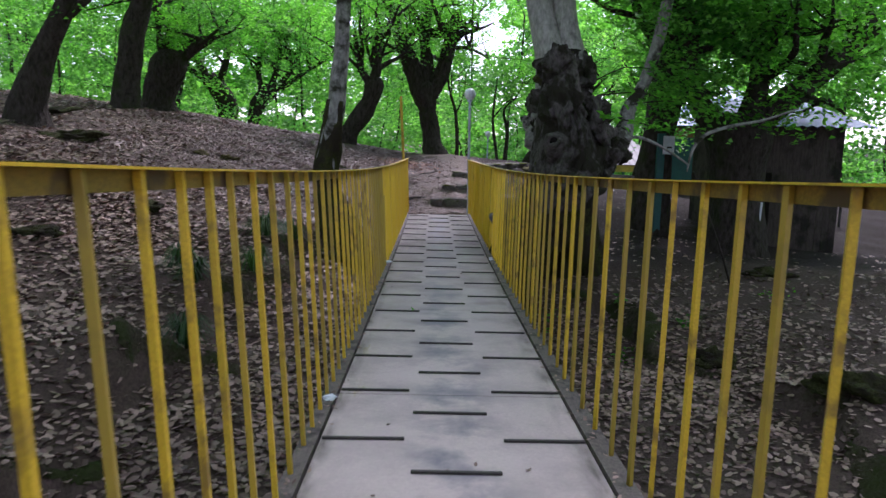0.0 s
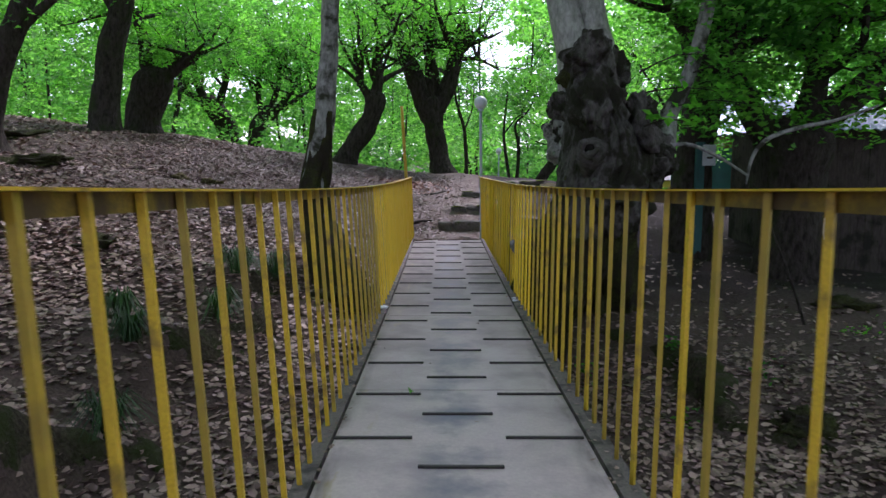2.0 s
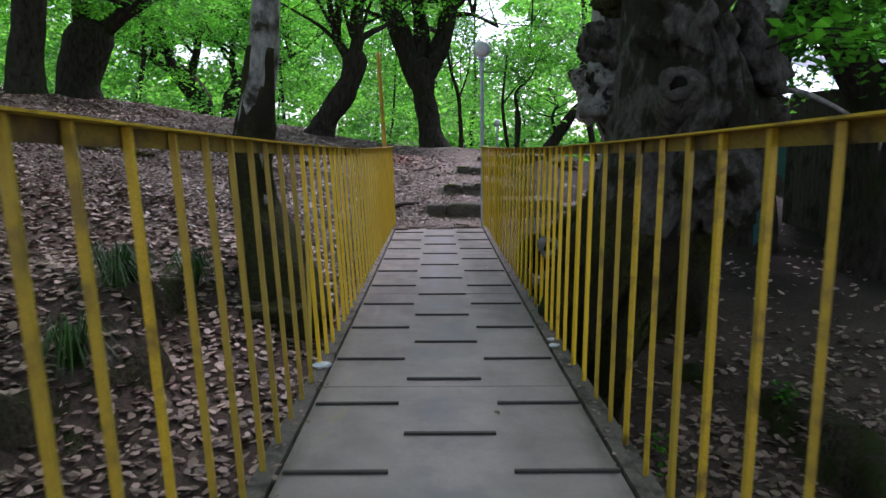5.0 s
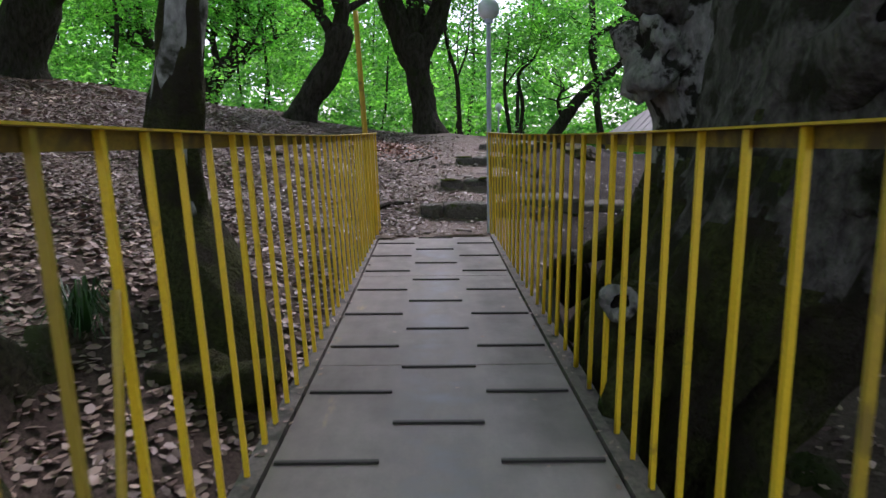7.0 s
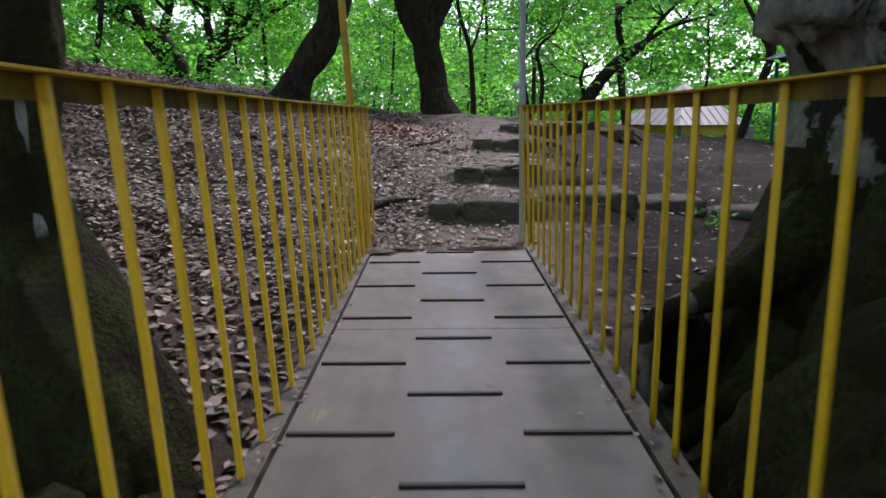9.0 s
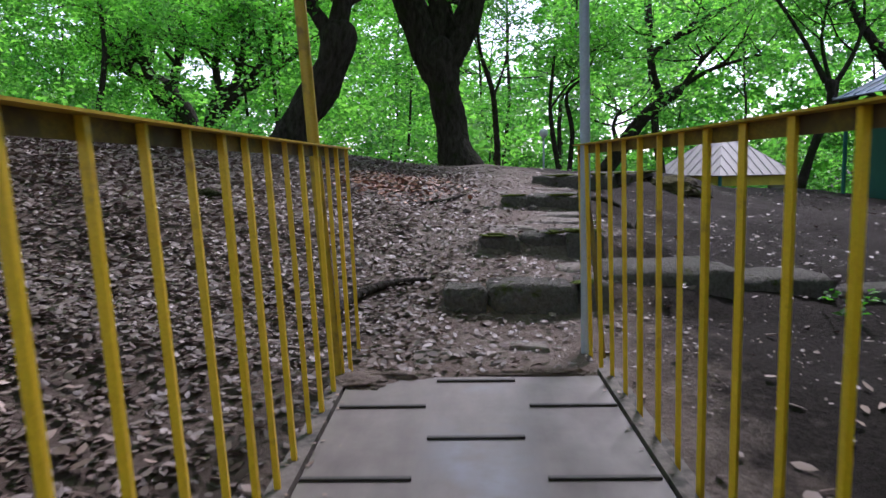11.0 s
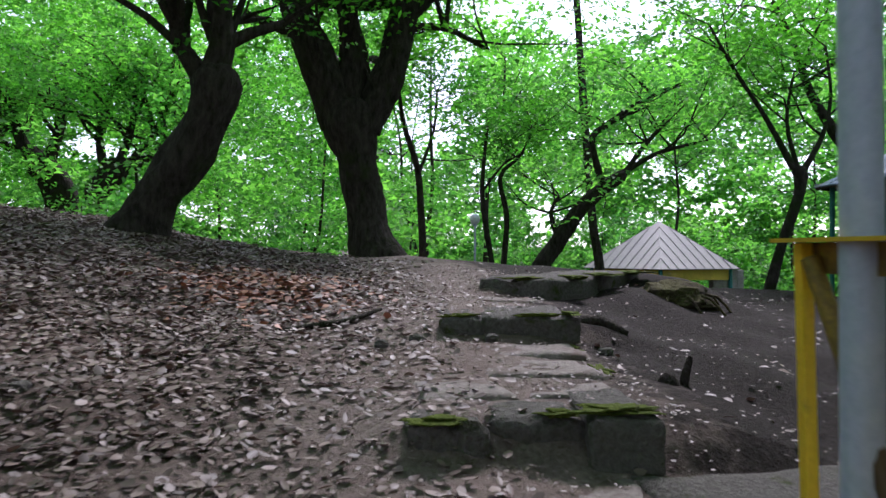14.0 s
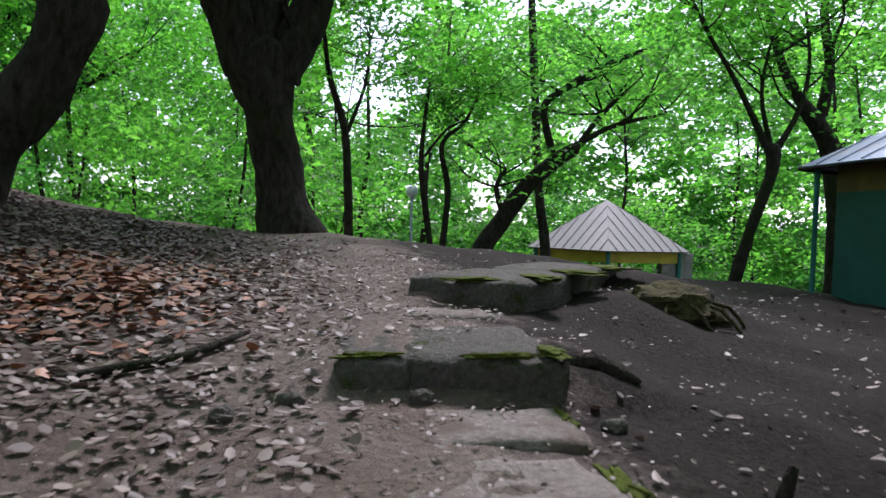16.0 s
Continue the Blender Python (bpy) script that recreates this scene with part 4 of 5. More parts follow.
def burled_tree():
    t = thing("tree", "huge burled old tree with mossy roots and pale stems", "tree", at=(2.0, 13.3, -1.4))
    front = lobe([-1.7, -1.0, -0.6, -0.15, 0.05, 0.5, 0.9, 1.25, 1.5, 1.75, 2.05, 2.3],
                 [0.78, 0.80, 0.84, 0.93, 1.02, 1.16, 1.24, 1.28, 1.30, 1.33, 1.38, 1.46], [1.25, 1.40, 1.66, 1.98, 2.10, 2.16, 2.20, 2.08, 1.90, 1.84, 1.82, 1.74],
                 [12.9, 12.75, 12.6, 12.3, 12.2, 12.05, 12.0, 12.0, 12.05, 12.1, 12.2, 12.3], [1.2, 1.2, 1.15, 1.05, 1.0, 0.95, 0.9, 0.86, 0.8, 0.7, 0.55, 0.4])
    rear = lobe([-1.5, -0.6, 0.0, 0.5, 0.71, 0.95, 1.3, 1.7, 2.2, 2.7],
                [1.25, 1.45, 1.62, 1.74, 1.77, 1.66, 1.6, 1.6, 1.62, 1.66], [2.9, 2.7, 2.5, 2.36, 2.3, 2.32, 2.42, 2.5, 2.55, 2.45],
                [14.5, 14.6, 14.7, 14.75, 14.8, 14.8, 14.8, 14.8, 14.8, 14.8], [1.1, 0.85, 0.65, 0.55, 0.5, 0.5, 0.52, 0.52, 0.45, 0.35], 112, 80, 9.0)
    for (P, f), bark, edge in ((front, BURL, 0.3), (rear, GREYBARK, 0.35)):
        mid = P[f].mean(1)
        # moss below the edge height; its dark colour also carries the trunk's shade
        mossy = np.array([c[2] + 0.6 * noise.noise(Vector(c) * 1.6) + 0.3 * noise.noise(Vector(c) * 5.0) < edge for c in mid])
        part("trunk", smooth(np_mesh("trunk", P, f[~mossy])), bark, t)
        part("mossy_shaded_flare", smooth(np_mesh("mossy_shaded_flare", P, f[mossy])), MOSS, t, "dark moss on the root flare, also standing for its shade")
    for (x, y, z, sx, sy, sz, sd, mat) in ((1.70, 14.75, 1.28, 0.28, 0.34, 0.36, 3, GREYBARK), (1.78, 14.6, 1.62, 0.26, 0.3, 0.3, 5, BURL), (2.1, 14.5, 1.95, 0.4, 0.36, 0.42, 7, BURL), (1.95, 14.5, 2.25, 0.3, 0.3, 0.34, 8, MOSS), (2.42, 14.6, 2.2, 0.2, 0.26, 0.3, 9, BURL),
                                           (1.55, 11.45, 1.5, 0.26, 0.3, 0.42, 11, BURL), (2.0, 11.7, 1.3, 0.24, 0.28, 0.3, 12, BURL), (2.24, 12.2, 0.75, 0.22, 0.3, 0.3, 15, BURL), (1.75, 11.25, 0.55, 0.3, 0.25, 0.4, 17, BURL), (1.45, 11.75, 2.05, 0.24, 0.3, 0.32, 19, BURL), (2.55, 12.9, 1.0, 0.26, 0.34, 0.22, 23, BURL), (2.75, 13.5, 0.9, 0.2, 0.3, 0.22, 29, BURL)):
        bm = rock_mesh(sx, sy, sz, sd, 0.7, 5)
        bmesh.ops.translate(bm, verts=bm.verts, vec=(x, y, z))
        for fc in bm.faces:
            fc.smooth = True
        part("burl", bm, mat, t, "swollen rough burl")
    # raised knot rims, each with a near-black ball as the hole's shade
    for (x, y, z, r, w, mat) in ((1.36, 11.05, 1.06, 0.07, 0.034, BURL), (2.2, 12.0, 1.0, 0.07, 0.03, BURL), (0.68, 11.70, -0.06, 0.054, 0.028, GREYBARK)):
        ang = np.linspace(0, 2 * np.pi, 15)
        d = Vector((-0.35, -0.88, 0.32)).normalized()
        u = d.cross(Vector((0, 0, 1))).normalized()
        v = u.cross(d)
        ring = [tuple(Vector((x, y, z)) + u * math.cos(q) * r * 1.2 + v * math.sin(q) * r + d * 0.03 * math.sin(2 * q)) + (w * (1 + 0.25 * math.sin(3 * q)),) for q in ang]
        part("knot_rim", tubes_mesh("knot_rim", [tube(ring, 8, 0.05, 0.2, x)]), mat, t, "pale rim of a knot hole")
        bm = bmesh.new()
        bmesh.ops.create_uvsphere(bm, u_segments=14, v_segments=8, radius=r * 0.95, matrix=Matrix.Translation(Vector((x, y, z)) - d * r * 0.55))
        part("knot_shade", bm, DARK, t, "near-black ball painted as the knot hole's shade")
    for pts, mat in (([(1.65, 11.7, 0.85, 0.3), (1.48, 11.3, 0.98, 0.2), (1.38, 11.11, 1.04, 0.13)], BURL), ([(1.5, 12.2, -0.35, 0.3), (1.05, 11.95, -0.2, 0.17), (0.70, 11.72, -0.08, 0.115)], MOSS), ([(0.95, 12.0, -0.45, 0.16), (0.72, 11.75, -0.5, 0.10), (0.68, 11.68, -0.9, 0.09)], MOSS)):
        part("branch_stub", tubes_mesh("branch_stub", [tube(pts, 12, 0.06, 0.2, pts[0][2])]), mat, t)
    # arched root; a near-black lump stands for the shade under it
    part("root", tubes_mesh("root", [tube([(0.90, 14.1, -1.1, 0.075), (0.79, 14.15, -0.78, 0.06), (0.765, 14.2, -0.55, 0.052), (0.85, 14.25, -0.39, 0.05), (1.02, 14.3, -0.33, 0.055)], 14, 0.05, 0.25, 3.0)]), GREYBARK, t, "arched pale root")
    part("root", tubes_mesh("root", [tube([(0.98, 14.3, -0.35, 0.05), (1.2, 14.35, -0.27, 0.10), (1.45, 14.45, -0.18, 0.16), (1.75, 14.55, 0.0, 0.25)], 14, 0.05, 0.35, 4.0)]), MOSS, t)
    part("root", tubes_mesh("root", [tube([(0.90, 14.02, -0.92, 0.05), (1.04, 14.04, -0.80, 0.06), (1.2, 14.06, -0.68, 0.10), (1.45, 14.1, -0.5, 0.2)], 12, 0.06, 0.3, 5.0)]), MOSS, t)
    bm = rock_mesh(0.19, 0.12, 0.2, 4, 0.2, 3)
    bmesh.ops.translate(bm, verts=bm.verts, vec=(1.0, 14.42, -0.56))
    part("root_shade", bm, DARK, t, "near-black lump painted as the shade under the root")
    for pts in ([(0.9, 12.0, -1.9, 0.12), (1.0, 12.2, -1.2, 0.18), (1.2, 12.4, -0.6, 0.3)], [(1.15, 13.6, -1.5, 0.2), (1.4, 13.5, -0.9, 0.3), (1.7, 13.5, -0.2, 0.42), (1.9, 13.5, 0.3, 0.4)], [(2.4, 13.9, -1.4, 0.2), (2.3, 13.7, -0.8, 0.34), (2.1, 13.5, 0.0, 0.4)], [(1.1, 14.9, -1.2, 0.1), (1.45, 14.8, -0.7, 0.18), (1.85, 14.7, 0.0, 0.34)], [(3.1, 15.0, -1.3, 0.1), (2.7, 14.9, -0.7, 0.2), (2.2, 14.8, 0.1, 0.3)]):
        part("root", tubes_mesh("root", [tube(pts, 18, 0.07, 0.4, pts[0][0])]), MOSS, t)
    stems = ([(1.98, 14.8, 1.9, 0.40), (1.86, 14.8, 2.5, 0.31), (1.72, 14.8, 3.0, 0.26), (1.60, 14.85, 3.5, 0.245), (1.38, 14.9, 4.8, 0.22), (1.1, 15.2, 6.6, 0.17), (0.9, 15.5, 8.6, 0.10)],
             [(2.28, 14.75, 1.9, 0.32), (2.24, 14.75, 2.5, 0.24), (2.12, 14.75, 3.0, 0.205), (2.04, 14.75, 3.5, 0.195), (1.92, 14.6, 4.8, 0.18), (2.1, 14.2, 6.6, 0.14), (2.6, 13.8, 8.4, 0.09)],
             [(2.15, 12.4, 0.9, 0.26), (2.6, 13.1, 0.94, 0.19), (2.9, 13.75, 1.0, 0.17), (3.08, 14.15, 1.25, 0.15), (3.16, 14.3, 1.6, 0.13), (3.4, 14.4, 1.98, 0.11), (3.62, 14.4, 2.7, 0.105), (3.74, 14.4, 3.4, 0.10), (3.95, 14.3, 4.8, 0.085), (4.3, 14.0, 6.5, 0.06)])
    for s, mat in zip(stems, (PALE, PALE, MOTTLED)):
        part("stem", tubes_mesh("stem", [tube(s, 16, 0.15, 0.12, s[0][0])]), mat, t, "pale grey upright stem")
    rng = np.random.default_rng(77)
    twigs = []
    for s in stems:
        twigs += grow(s[-3:], rng, 9, 2.6, 0.05, 0.35, 2)
    low_twigs = [[(2.0, 11.3, 1.3, 0.012), (2.15, 11.1, 1.36, 0.01), (2.4, 11.0, 1.33, 0.007), (2.65, 10.9, 1.27, 0.004)], [(2.1, 12.0, 1.7, 0.012), (2.5, 11.7, 1.75, 0.009), (2.9, 11.5, 1.68, 0.005)],
                 [(3.2, 14.2, 1.7, 0.012), (3.6, 13.6, 1.75, 0.01), (4.1, 13.2, 1.62, 0.007), (4.5, 13.0, 1.5, 0.004)], [(2.0, 11.6, 1.9, 0.012), (2.3, 11.3, 2.05, 0.009), (2.6, 11.1, 2.02, 0.005)], [(3.5, 14.3, 2.2, 0.012), (3.9, 13.8, 2.3, 0.009), (4.4, 13.4, 2.2, 0.005)]]
    twigs += low_twigs
    part("branch", tubes_mesh("branch", [tube(b, 5, 0.4) for b in twigs]), BARK, t, "thin dark branches")["kind"] = "stuff"
    hub = [np.array(b[i][:3]) + rng.normal(size=3) * 0.4 for b in twigs[:-5] for i in range(2, 5) for _ in range(2)]
    # two leaf clusters out of view, added to shade the deck and trunk
    hub += list(np.array([1.2, 13.0, 7.6]) + rng.normal(size=(420, 3)) * np.array([3.2, 3.4, 0.8]))
    hub += list(np.array([3.0, 12.2, 4.6]) + rng.normal(size=(200, 3)) * np.array([1.2, 1.3, 0.5]))
    hub = np.array([h for h in hub if h[2] > 4.4 or abs(h[0] + 0.1) > 2.2 and h[2] > 3.4])
    p1, n1 = spray_points(hub, 26, 0.55, 0.06, rng)
    low = np.array([b[i][:3] for b in low_twigs for i in range(1, len(b))])
    p2, n2 = spray_points(low, 12, 0.22, 0.03, rng)
    part("crown", leaves_mesh("crown", np.concatenate([p1, p2]), np.concatenate([n1, n2]), 0.13, 0.08, rng), LEAF, t, "layered green leaves, with unseen shading clusters added above")


burled_tree()

# fallen pale branch near the shed
fallen = thing("fallen_branch", "pale bare crooked branch hanging beside dark trees", "branch", at=(4.0, 13.06, 0.9))
for lb in LIMBS_PALE_BRANCH:
    part("bough", tubes_mesh("bough", [tube([(x, y, z, r * 0.62) for x, y, z, r in lb], 9, 0.1, 0.1, 2.0)]), MOTTLED, fallen)
part("bough", tubes_mesh("bough", [tube([(3.95, 13.06, 0.62, 0.014), (4.2, 13.0, 0.0, 0.015), (4.5, 12.9, -0.8, 0.018), (4.7, 12.8, -1.5, 0.02)], 8, 0.15, 0.1, 4.0)]), BARK, fallen)


# ---- steps of rough stone ----
def step_stone(x0, x1, y0, y1, z0, z1, seed, turn=0.0):
    bm = bmesh.new()
    box(bm, x0, x1, y0, y1, z0, z1)
    bmesh.ops.subdivide_edges(bm, edges=bm.edges, cuts=9, use_grid_fill=True)
    c = Vector(((x0 + x1) / 2, (y0 + y1) / 2, (z0 + z1) / 2))
    h = Vector(((x1 - x0) / 2, (y1 - y0) / 2, (z1 - z0) / 2))
    for v in bm.verts:
        d = v.co - c
        gap = sorted(h[i] - abs(d[i]) for i in range(3))
        s = Vector((seed * 1.7, seed * 0.9, seed * 2.3))
        side = Vector((noise.noise(v.co * 3.5 + s), noise.noise(v.co * 3.5 - s), 0)) * 0.04 + Vector((noise.noise(v.co * 14 + s), noise.noise(v.co * 14 - s), 0)) * 0.016
        v.co += side
        v.co.z += 0.018 * noise.noise(v.co * 4 + s) + 0.008 * noise.noise(v.co * 17 - s)
        if gap[1] < 0.012:
            chip = 0.014 + 0.05 * max(0.0, noise.noise(v.co * 7 + s))
            v.co -= Vector((math.copysign(chip, d.x) if h.x - abs(d.x) < 0.012 else 0, math.copysign(chip, d.y) if h.y - abs(d.y) < 0.012 else 0, chip if d.z > 0 else 0))
        v.co = c + Matrix.Rotation(radians(turn), 3, "Z") @ (v.co - c)
    for fc in bm.faces:
        fc.smooth = True
    return bm


STEP_BLOCKS = {
    "first": [(-0.27, 0.0, 18.08, 18.36, -0.75, -0.345, 1), (0.01, 0.63, 18.1, 18.5, -0.78, -0.335, 2), (0.625, 0.86, 18.13, 18.55, -0.78, -0.34, 3)],
    "second": [(-0.02, 0.33, 19.26, 19.55, -0.42, -0.12, 4), (0.32, 0.73, 19.30, 19.65, -0.42, -0.115, 5), (0.72, 1.02, 19.2, 19.85, -0.42, -0.095, 6)],
    "third": [(0.28, 0.57, 21.15, 21.9, -0.25, 0.115, 7), (0.575, 1.22, 21.16, 22.1, -0.25, 0.12, 8)],
}
for row, blocks in STEP_BLOCKS.items():
    st = thing("stone_step", "worn grey stone step with mossy edges in soil", "step", "stone steps", at=(blocks[0][0] + 0.4, blocks[0][2] + 0.2, blocks[0][4]))
    for x0, x1, y0, y1, z0, z1, sd in blocks:
        part("stone", step_stone(x0, x1, y0, y1, z0, z1, sd, random.uniform(-3, 3)), STONE, st)
# the top step lies askew, with one corner towards the path
st = thing("stone_step", "long worn stone slab with mossy rim at the crest", "step", "stone steps", at=(1.8, 23.4, 0.0))
for along, length, sd in ((0.55, 1.08, 9), (1.76, 1.30, 10)):
    cx, cy = 1.35 + 0.61 * along - 0.79 * 0.38, 22.5 + 0.79 * along + 0.61 * 0.38
    part("stone", step_stone(cx - length / 2, cx + length / 2, cy - 0.38, cy + 0.38, 0.0, 0.30, sd, 52), STONE, st)
for x0, x1, y0, y1, z0, z1, sd in ((0.86, 1.85, 18.42, 19.2, -0.78, -0.29, 12), (1.9, 2.7, 18.75, 19.4, -0.85, -0.42, 13), (2.74, 3.7, 18.8, 19.3, -0.95, -0.52, 14)):
    st = thing("stone_slab", "flat grey stone slab bedded in dark soil", "stone", "edging slabs", at=((x0 + x1) / 2, y0 + 0.2, z0))
    part("stone", step_stone(x0, x1, y0, y1, z0, z1, sd, 4), STONE, st)
# flat paving stones trodden between the steps
for x0, x1, y0, y1, turn, sd in ((0.04, 0.50, 19.64, 20.12, 6, 1), (0.54, 1.02, 19.68, 20.04, -4, 2), (0.40, 1.06, 20.12, 20.56, 5, 3), (0.52, 1.14, 20.62, 21.08, -3, 4), (0.54, 0.86, 18.62, 19.22, -6, 5), (0.66, 1.2, 22.2, 22.5, 8, 6), (-0.46, -0.12, 17.13, 17.36, 12, 7), (0.1, 0.38, 17.32, 17.52, -8, 8)):
    z = float(ground_z((x0 + x1) / 2, (y0 + y1) / 2))
    tagged(part("paving_stone", step_stone(x0, x1, y0, y1, z - 0.1, z + 0.008, sd + 40, turn), PATHSTONE), "flat trodden grey stone sunk in the path", "stone", "path stones")


def root_of(name, label, pts, mat=BARK):
    o = part(name, tubes_mesh(name, [tube([(x, y, float(ground_z(x, y)) + dz, r) for x, y, dz, r in pts], 8, 0.08, 0.25, pts[0][0])]), mat)
    return tagged(o, label, "root")


root_of("tree_root", "curved dark root lying across leafy soil", [(-1.1, 17.45, -0.04, 0.035), (-0.97, 17.8, 0.02, 0.038), (-0.88, 18.1, 0.045, 0.036), (-0.68, 18.4, 0.035, 0.03), (-0.44, 18.6, 0.02, 0.022), (-0.34, 18.66, -0.03, 0.015)])
root_of("tree_root", "thin dark root crossing the slope", [(-0.75, 21.2, 0.0, 0.015), (-0.5, 21.35, 0.03, 0.02), (-0.3, 21.5, 0.03, 0.018), (-0.12, 21.7, 0.05, 0.01)])
root_of("tree_root", "thin dark root crossing the slope", [(-0.45, 21.5, 0.0, 0.012), (-0.25, 21.6, 0.03, 0.016), (-0.1, 21.85, 0.03, 0.01)])
root_of("tree_root", "low dark root beside the stone step", [(1.24, 21.45, -0.02, 0.04), (1.4, 21.4, 0.02, 0.045), (1.58, 21.33, -0.01, 0.025)])
stump = thing("stump", "small broken stump with upright splinter in soil", "stump", at=(1.45, 20.25, -0.3))
part("stub", tubes_mesh("stub", [tube([(1.4, 20.2, -0.4, 0.09), (1.42, 20.22, -0.18, 0.07), (1.44, 20.23, -0.12, 0.04)], 10, 0.05, 0.3, 2)]), BARK, stump)
part("splinter", tubes_mesh("splinter", [tube([(1.5, 20.25, -0.3, 0.028), (1.53, 20.25, -0.12, 0.024), (1.56, 20.25, -0.02, 0.014)], 8, 0.05, 0.3, 4)]), BARK, stump)

for k, (x, y, z, sx, sy) in enumerate(((0.86, 19.32, -0.085, 0.12, 0.07), (0.62, 19.34, -0.10, 0.06, 0.04), (0.12, 19.3, -0.112, 0.11, 0.05), (0.72, 18.25, -0.34, 0.09, 0.06), (1.16, 21.25, 0.125, 0.05, 0.10), (0.40, 21.2, 0.118, 0.10, 0.03), (0.95, 21.19, 0.122, 0.14, 0.025), (1.62, 22.85, 0.30, 0.10, 0.12), (2.05, 23.42, 0.30, 0.14, 0.18), (2.5, 24.0, 0.30, 0.16, 0.18), (1.1, 22.72, 0.296, 0.14, 0.06), (1.12, 21.0, float(ground_z(1.12, 21.0)), 0.04, 0.10), (1.1, 20.4, float(ground_z(1.1, 20.4)), 0.04, 0.14))):
    bm = rock_mesh(sx, sy, 0.012, 90 + k, 1.2, 4)
    bmesh.ops.translate(bm, verts=bm.verts, vec=(x, y, z))
    for fc in bm.faces:
        fc.smooth = True
    tagged(part("moss_patch", bm, BRIGHTMOSS), "bright yellow-green moss on a stone step", "moss", "moss patches")

# mossy root mound past the steps
mound = thing("root_mound", "mossy mound of roots and soil", "mound", at=(2.6, 23.3, 0.0))
bm = rock_mesh(0.40, 0.34, 0.2, 21, 0.4, 4)
bmesh.ops.translate(bm, verts=bm.verts, vec=(2.7, 23.3, 0.03))
part("mound_body", bm, HUMMOCK, mound)
for a in np.linspace(2.6, 6.4, 8):
    part("root", tubes_mesh("root", [tube([(2.7 + 0.1 * math.cos(a), 23.25 + 0.1 * math.sin(a), 0.13, 0.014), (2.7 + 0.4 * math.cos(a), 23.25 + 0.32 * math.sin(a), 0.09, 0.014), (2.7 + 0.6 * math.cos(a + 0.2), 23.25 + 0.5 * math.sin(a + 0.2), -0.18, 0.008)], 7, 0.1, 0.3, a)]), HUMMOCK, mound)

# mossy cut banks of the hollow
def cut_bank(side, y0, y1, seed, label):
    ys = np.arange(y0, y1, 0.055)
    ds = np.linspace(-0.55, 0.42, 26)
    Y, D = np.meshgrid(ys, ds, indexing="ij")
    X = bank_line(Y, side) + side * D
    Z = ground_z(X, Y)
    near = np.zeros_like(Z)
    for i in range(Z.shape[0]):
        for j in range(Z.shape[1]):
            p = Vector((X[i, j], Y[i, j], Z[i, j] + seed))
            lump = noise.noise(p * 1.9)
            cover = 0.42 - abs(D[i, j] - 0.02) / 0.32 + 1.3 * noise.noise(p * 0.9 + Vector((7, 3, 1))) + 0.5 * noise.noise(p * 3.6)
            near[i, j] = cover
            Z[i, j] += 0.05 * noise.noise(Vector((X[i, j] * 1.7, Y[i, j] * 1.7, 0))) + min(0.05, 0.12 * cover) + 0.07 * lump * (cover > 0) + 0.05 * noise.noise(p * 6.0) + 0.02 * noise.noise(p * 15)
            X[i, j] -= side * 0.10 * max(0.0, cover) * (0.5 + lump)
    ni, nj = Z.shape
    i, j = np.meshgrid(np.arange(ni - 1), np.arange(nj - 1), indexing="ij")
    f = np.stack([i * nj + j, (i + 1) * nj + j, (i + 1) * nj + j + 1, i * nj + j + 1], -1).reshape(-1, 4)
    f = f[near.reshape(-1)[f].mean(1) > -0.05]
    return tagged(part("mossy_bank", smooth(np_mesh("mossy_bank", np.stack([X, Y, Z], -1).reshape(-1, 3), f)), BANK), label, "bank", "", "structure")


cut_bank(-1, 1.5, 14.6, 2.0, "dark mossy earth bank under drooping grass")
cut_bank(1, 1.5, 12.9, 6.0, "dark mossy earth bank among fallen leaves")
# rocks and moss cushions on the slopes
for x, y, sx, sz, mat, sd in ((-7.7, 16.8, 0.8, 0.2, MOSS, 34), (3.3, 10.2, 0.4, 0.3, MOSS, 35), (4.3, 8.5, 0.5, 0.3, MOSS, 37),
                             (-9.8, 19.3, 0.9, 0.25, MOSS, 38), (-5.65, 18.4, 0.3, 0.14, HUMMOCK, 39), (-5.0, 18.55, 0.25, 0.14, HUMMOCK, 40), (-2.65, 20.3, 0.2, 0.12, MOSS, 43), (-6.5, 13.0, 0.7, 0.2, MOSS, 44), (-5.2, 10.3, 0.4, 0.16, MOSS, 46), (5.5, 13.5, 0.5, 0.2, MOSS, 47), (-1.6, 13.4, 0.5, 0.4, MOSS, 48), (-7.0, 10.0, 0.6, 0.2, MOSS, 49), (-4.6, 12.4, 0.35, 0.14, MOSS, 50)):
    sx, sz = sx * 0.75, sz * 0.6
    bm = rock_mesh(sx, sx * 0.8, sz, sd, 0.9, 4)
    z = float(ground_z(x, y))
    bmesh.ops.translate(bm, verts=bm.verts, vec=(x, y, z - sz * 0.1))
    for fc in bm.faces:
        fc.smooth = True
    tagged(part("mossy_rock", bm, mat), "moss-covered rock on the leafy bank", "rock")
for k, (x, y) in enumerate(((0.12, 21.03), (0.6, 21.08), (-0.1, 20.9), (-0.96, 18.75), (1.3, 20.9), (-1.6, 19.6))):
    bm = rock_mesh(0.05, 0.04, 0.03, 60 + k, 0.4, 2)
    bmesh.ops.translate(bm, verts=bm.verts, vec=(x, y, float(ground_z(x, y)) + 0.015))
    tagged(part("pebble", bm, STONE), "small loose stone on trodden soil", "stone", "pebbles")


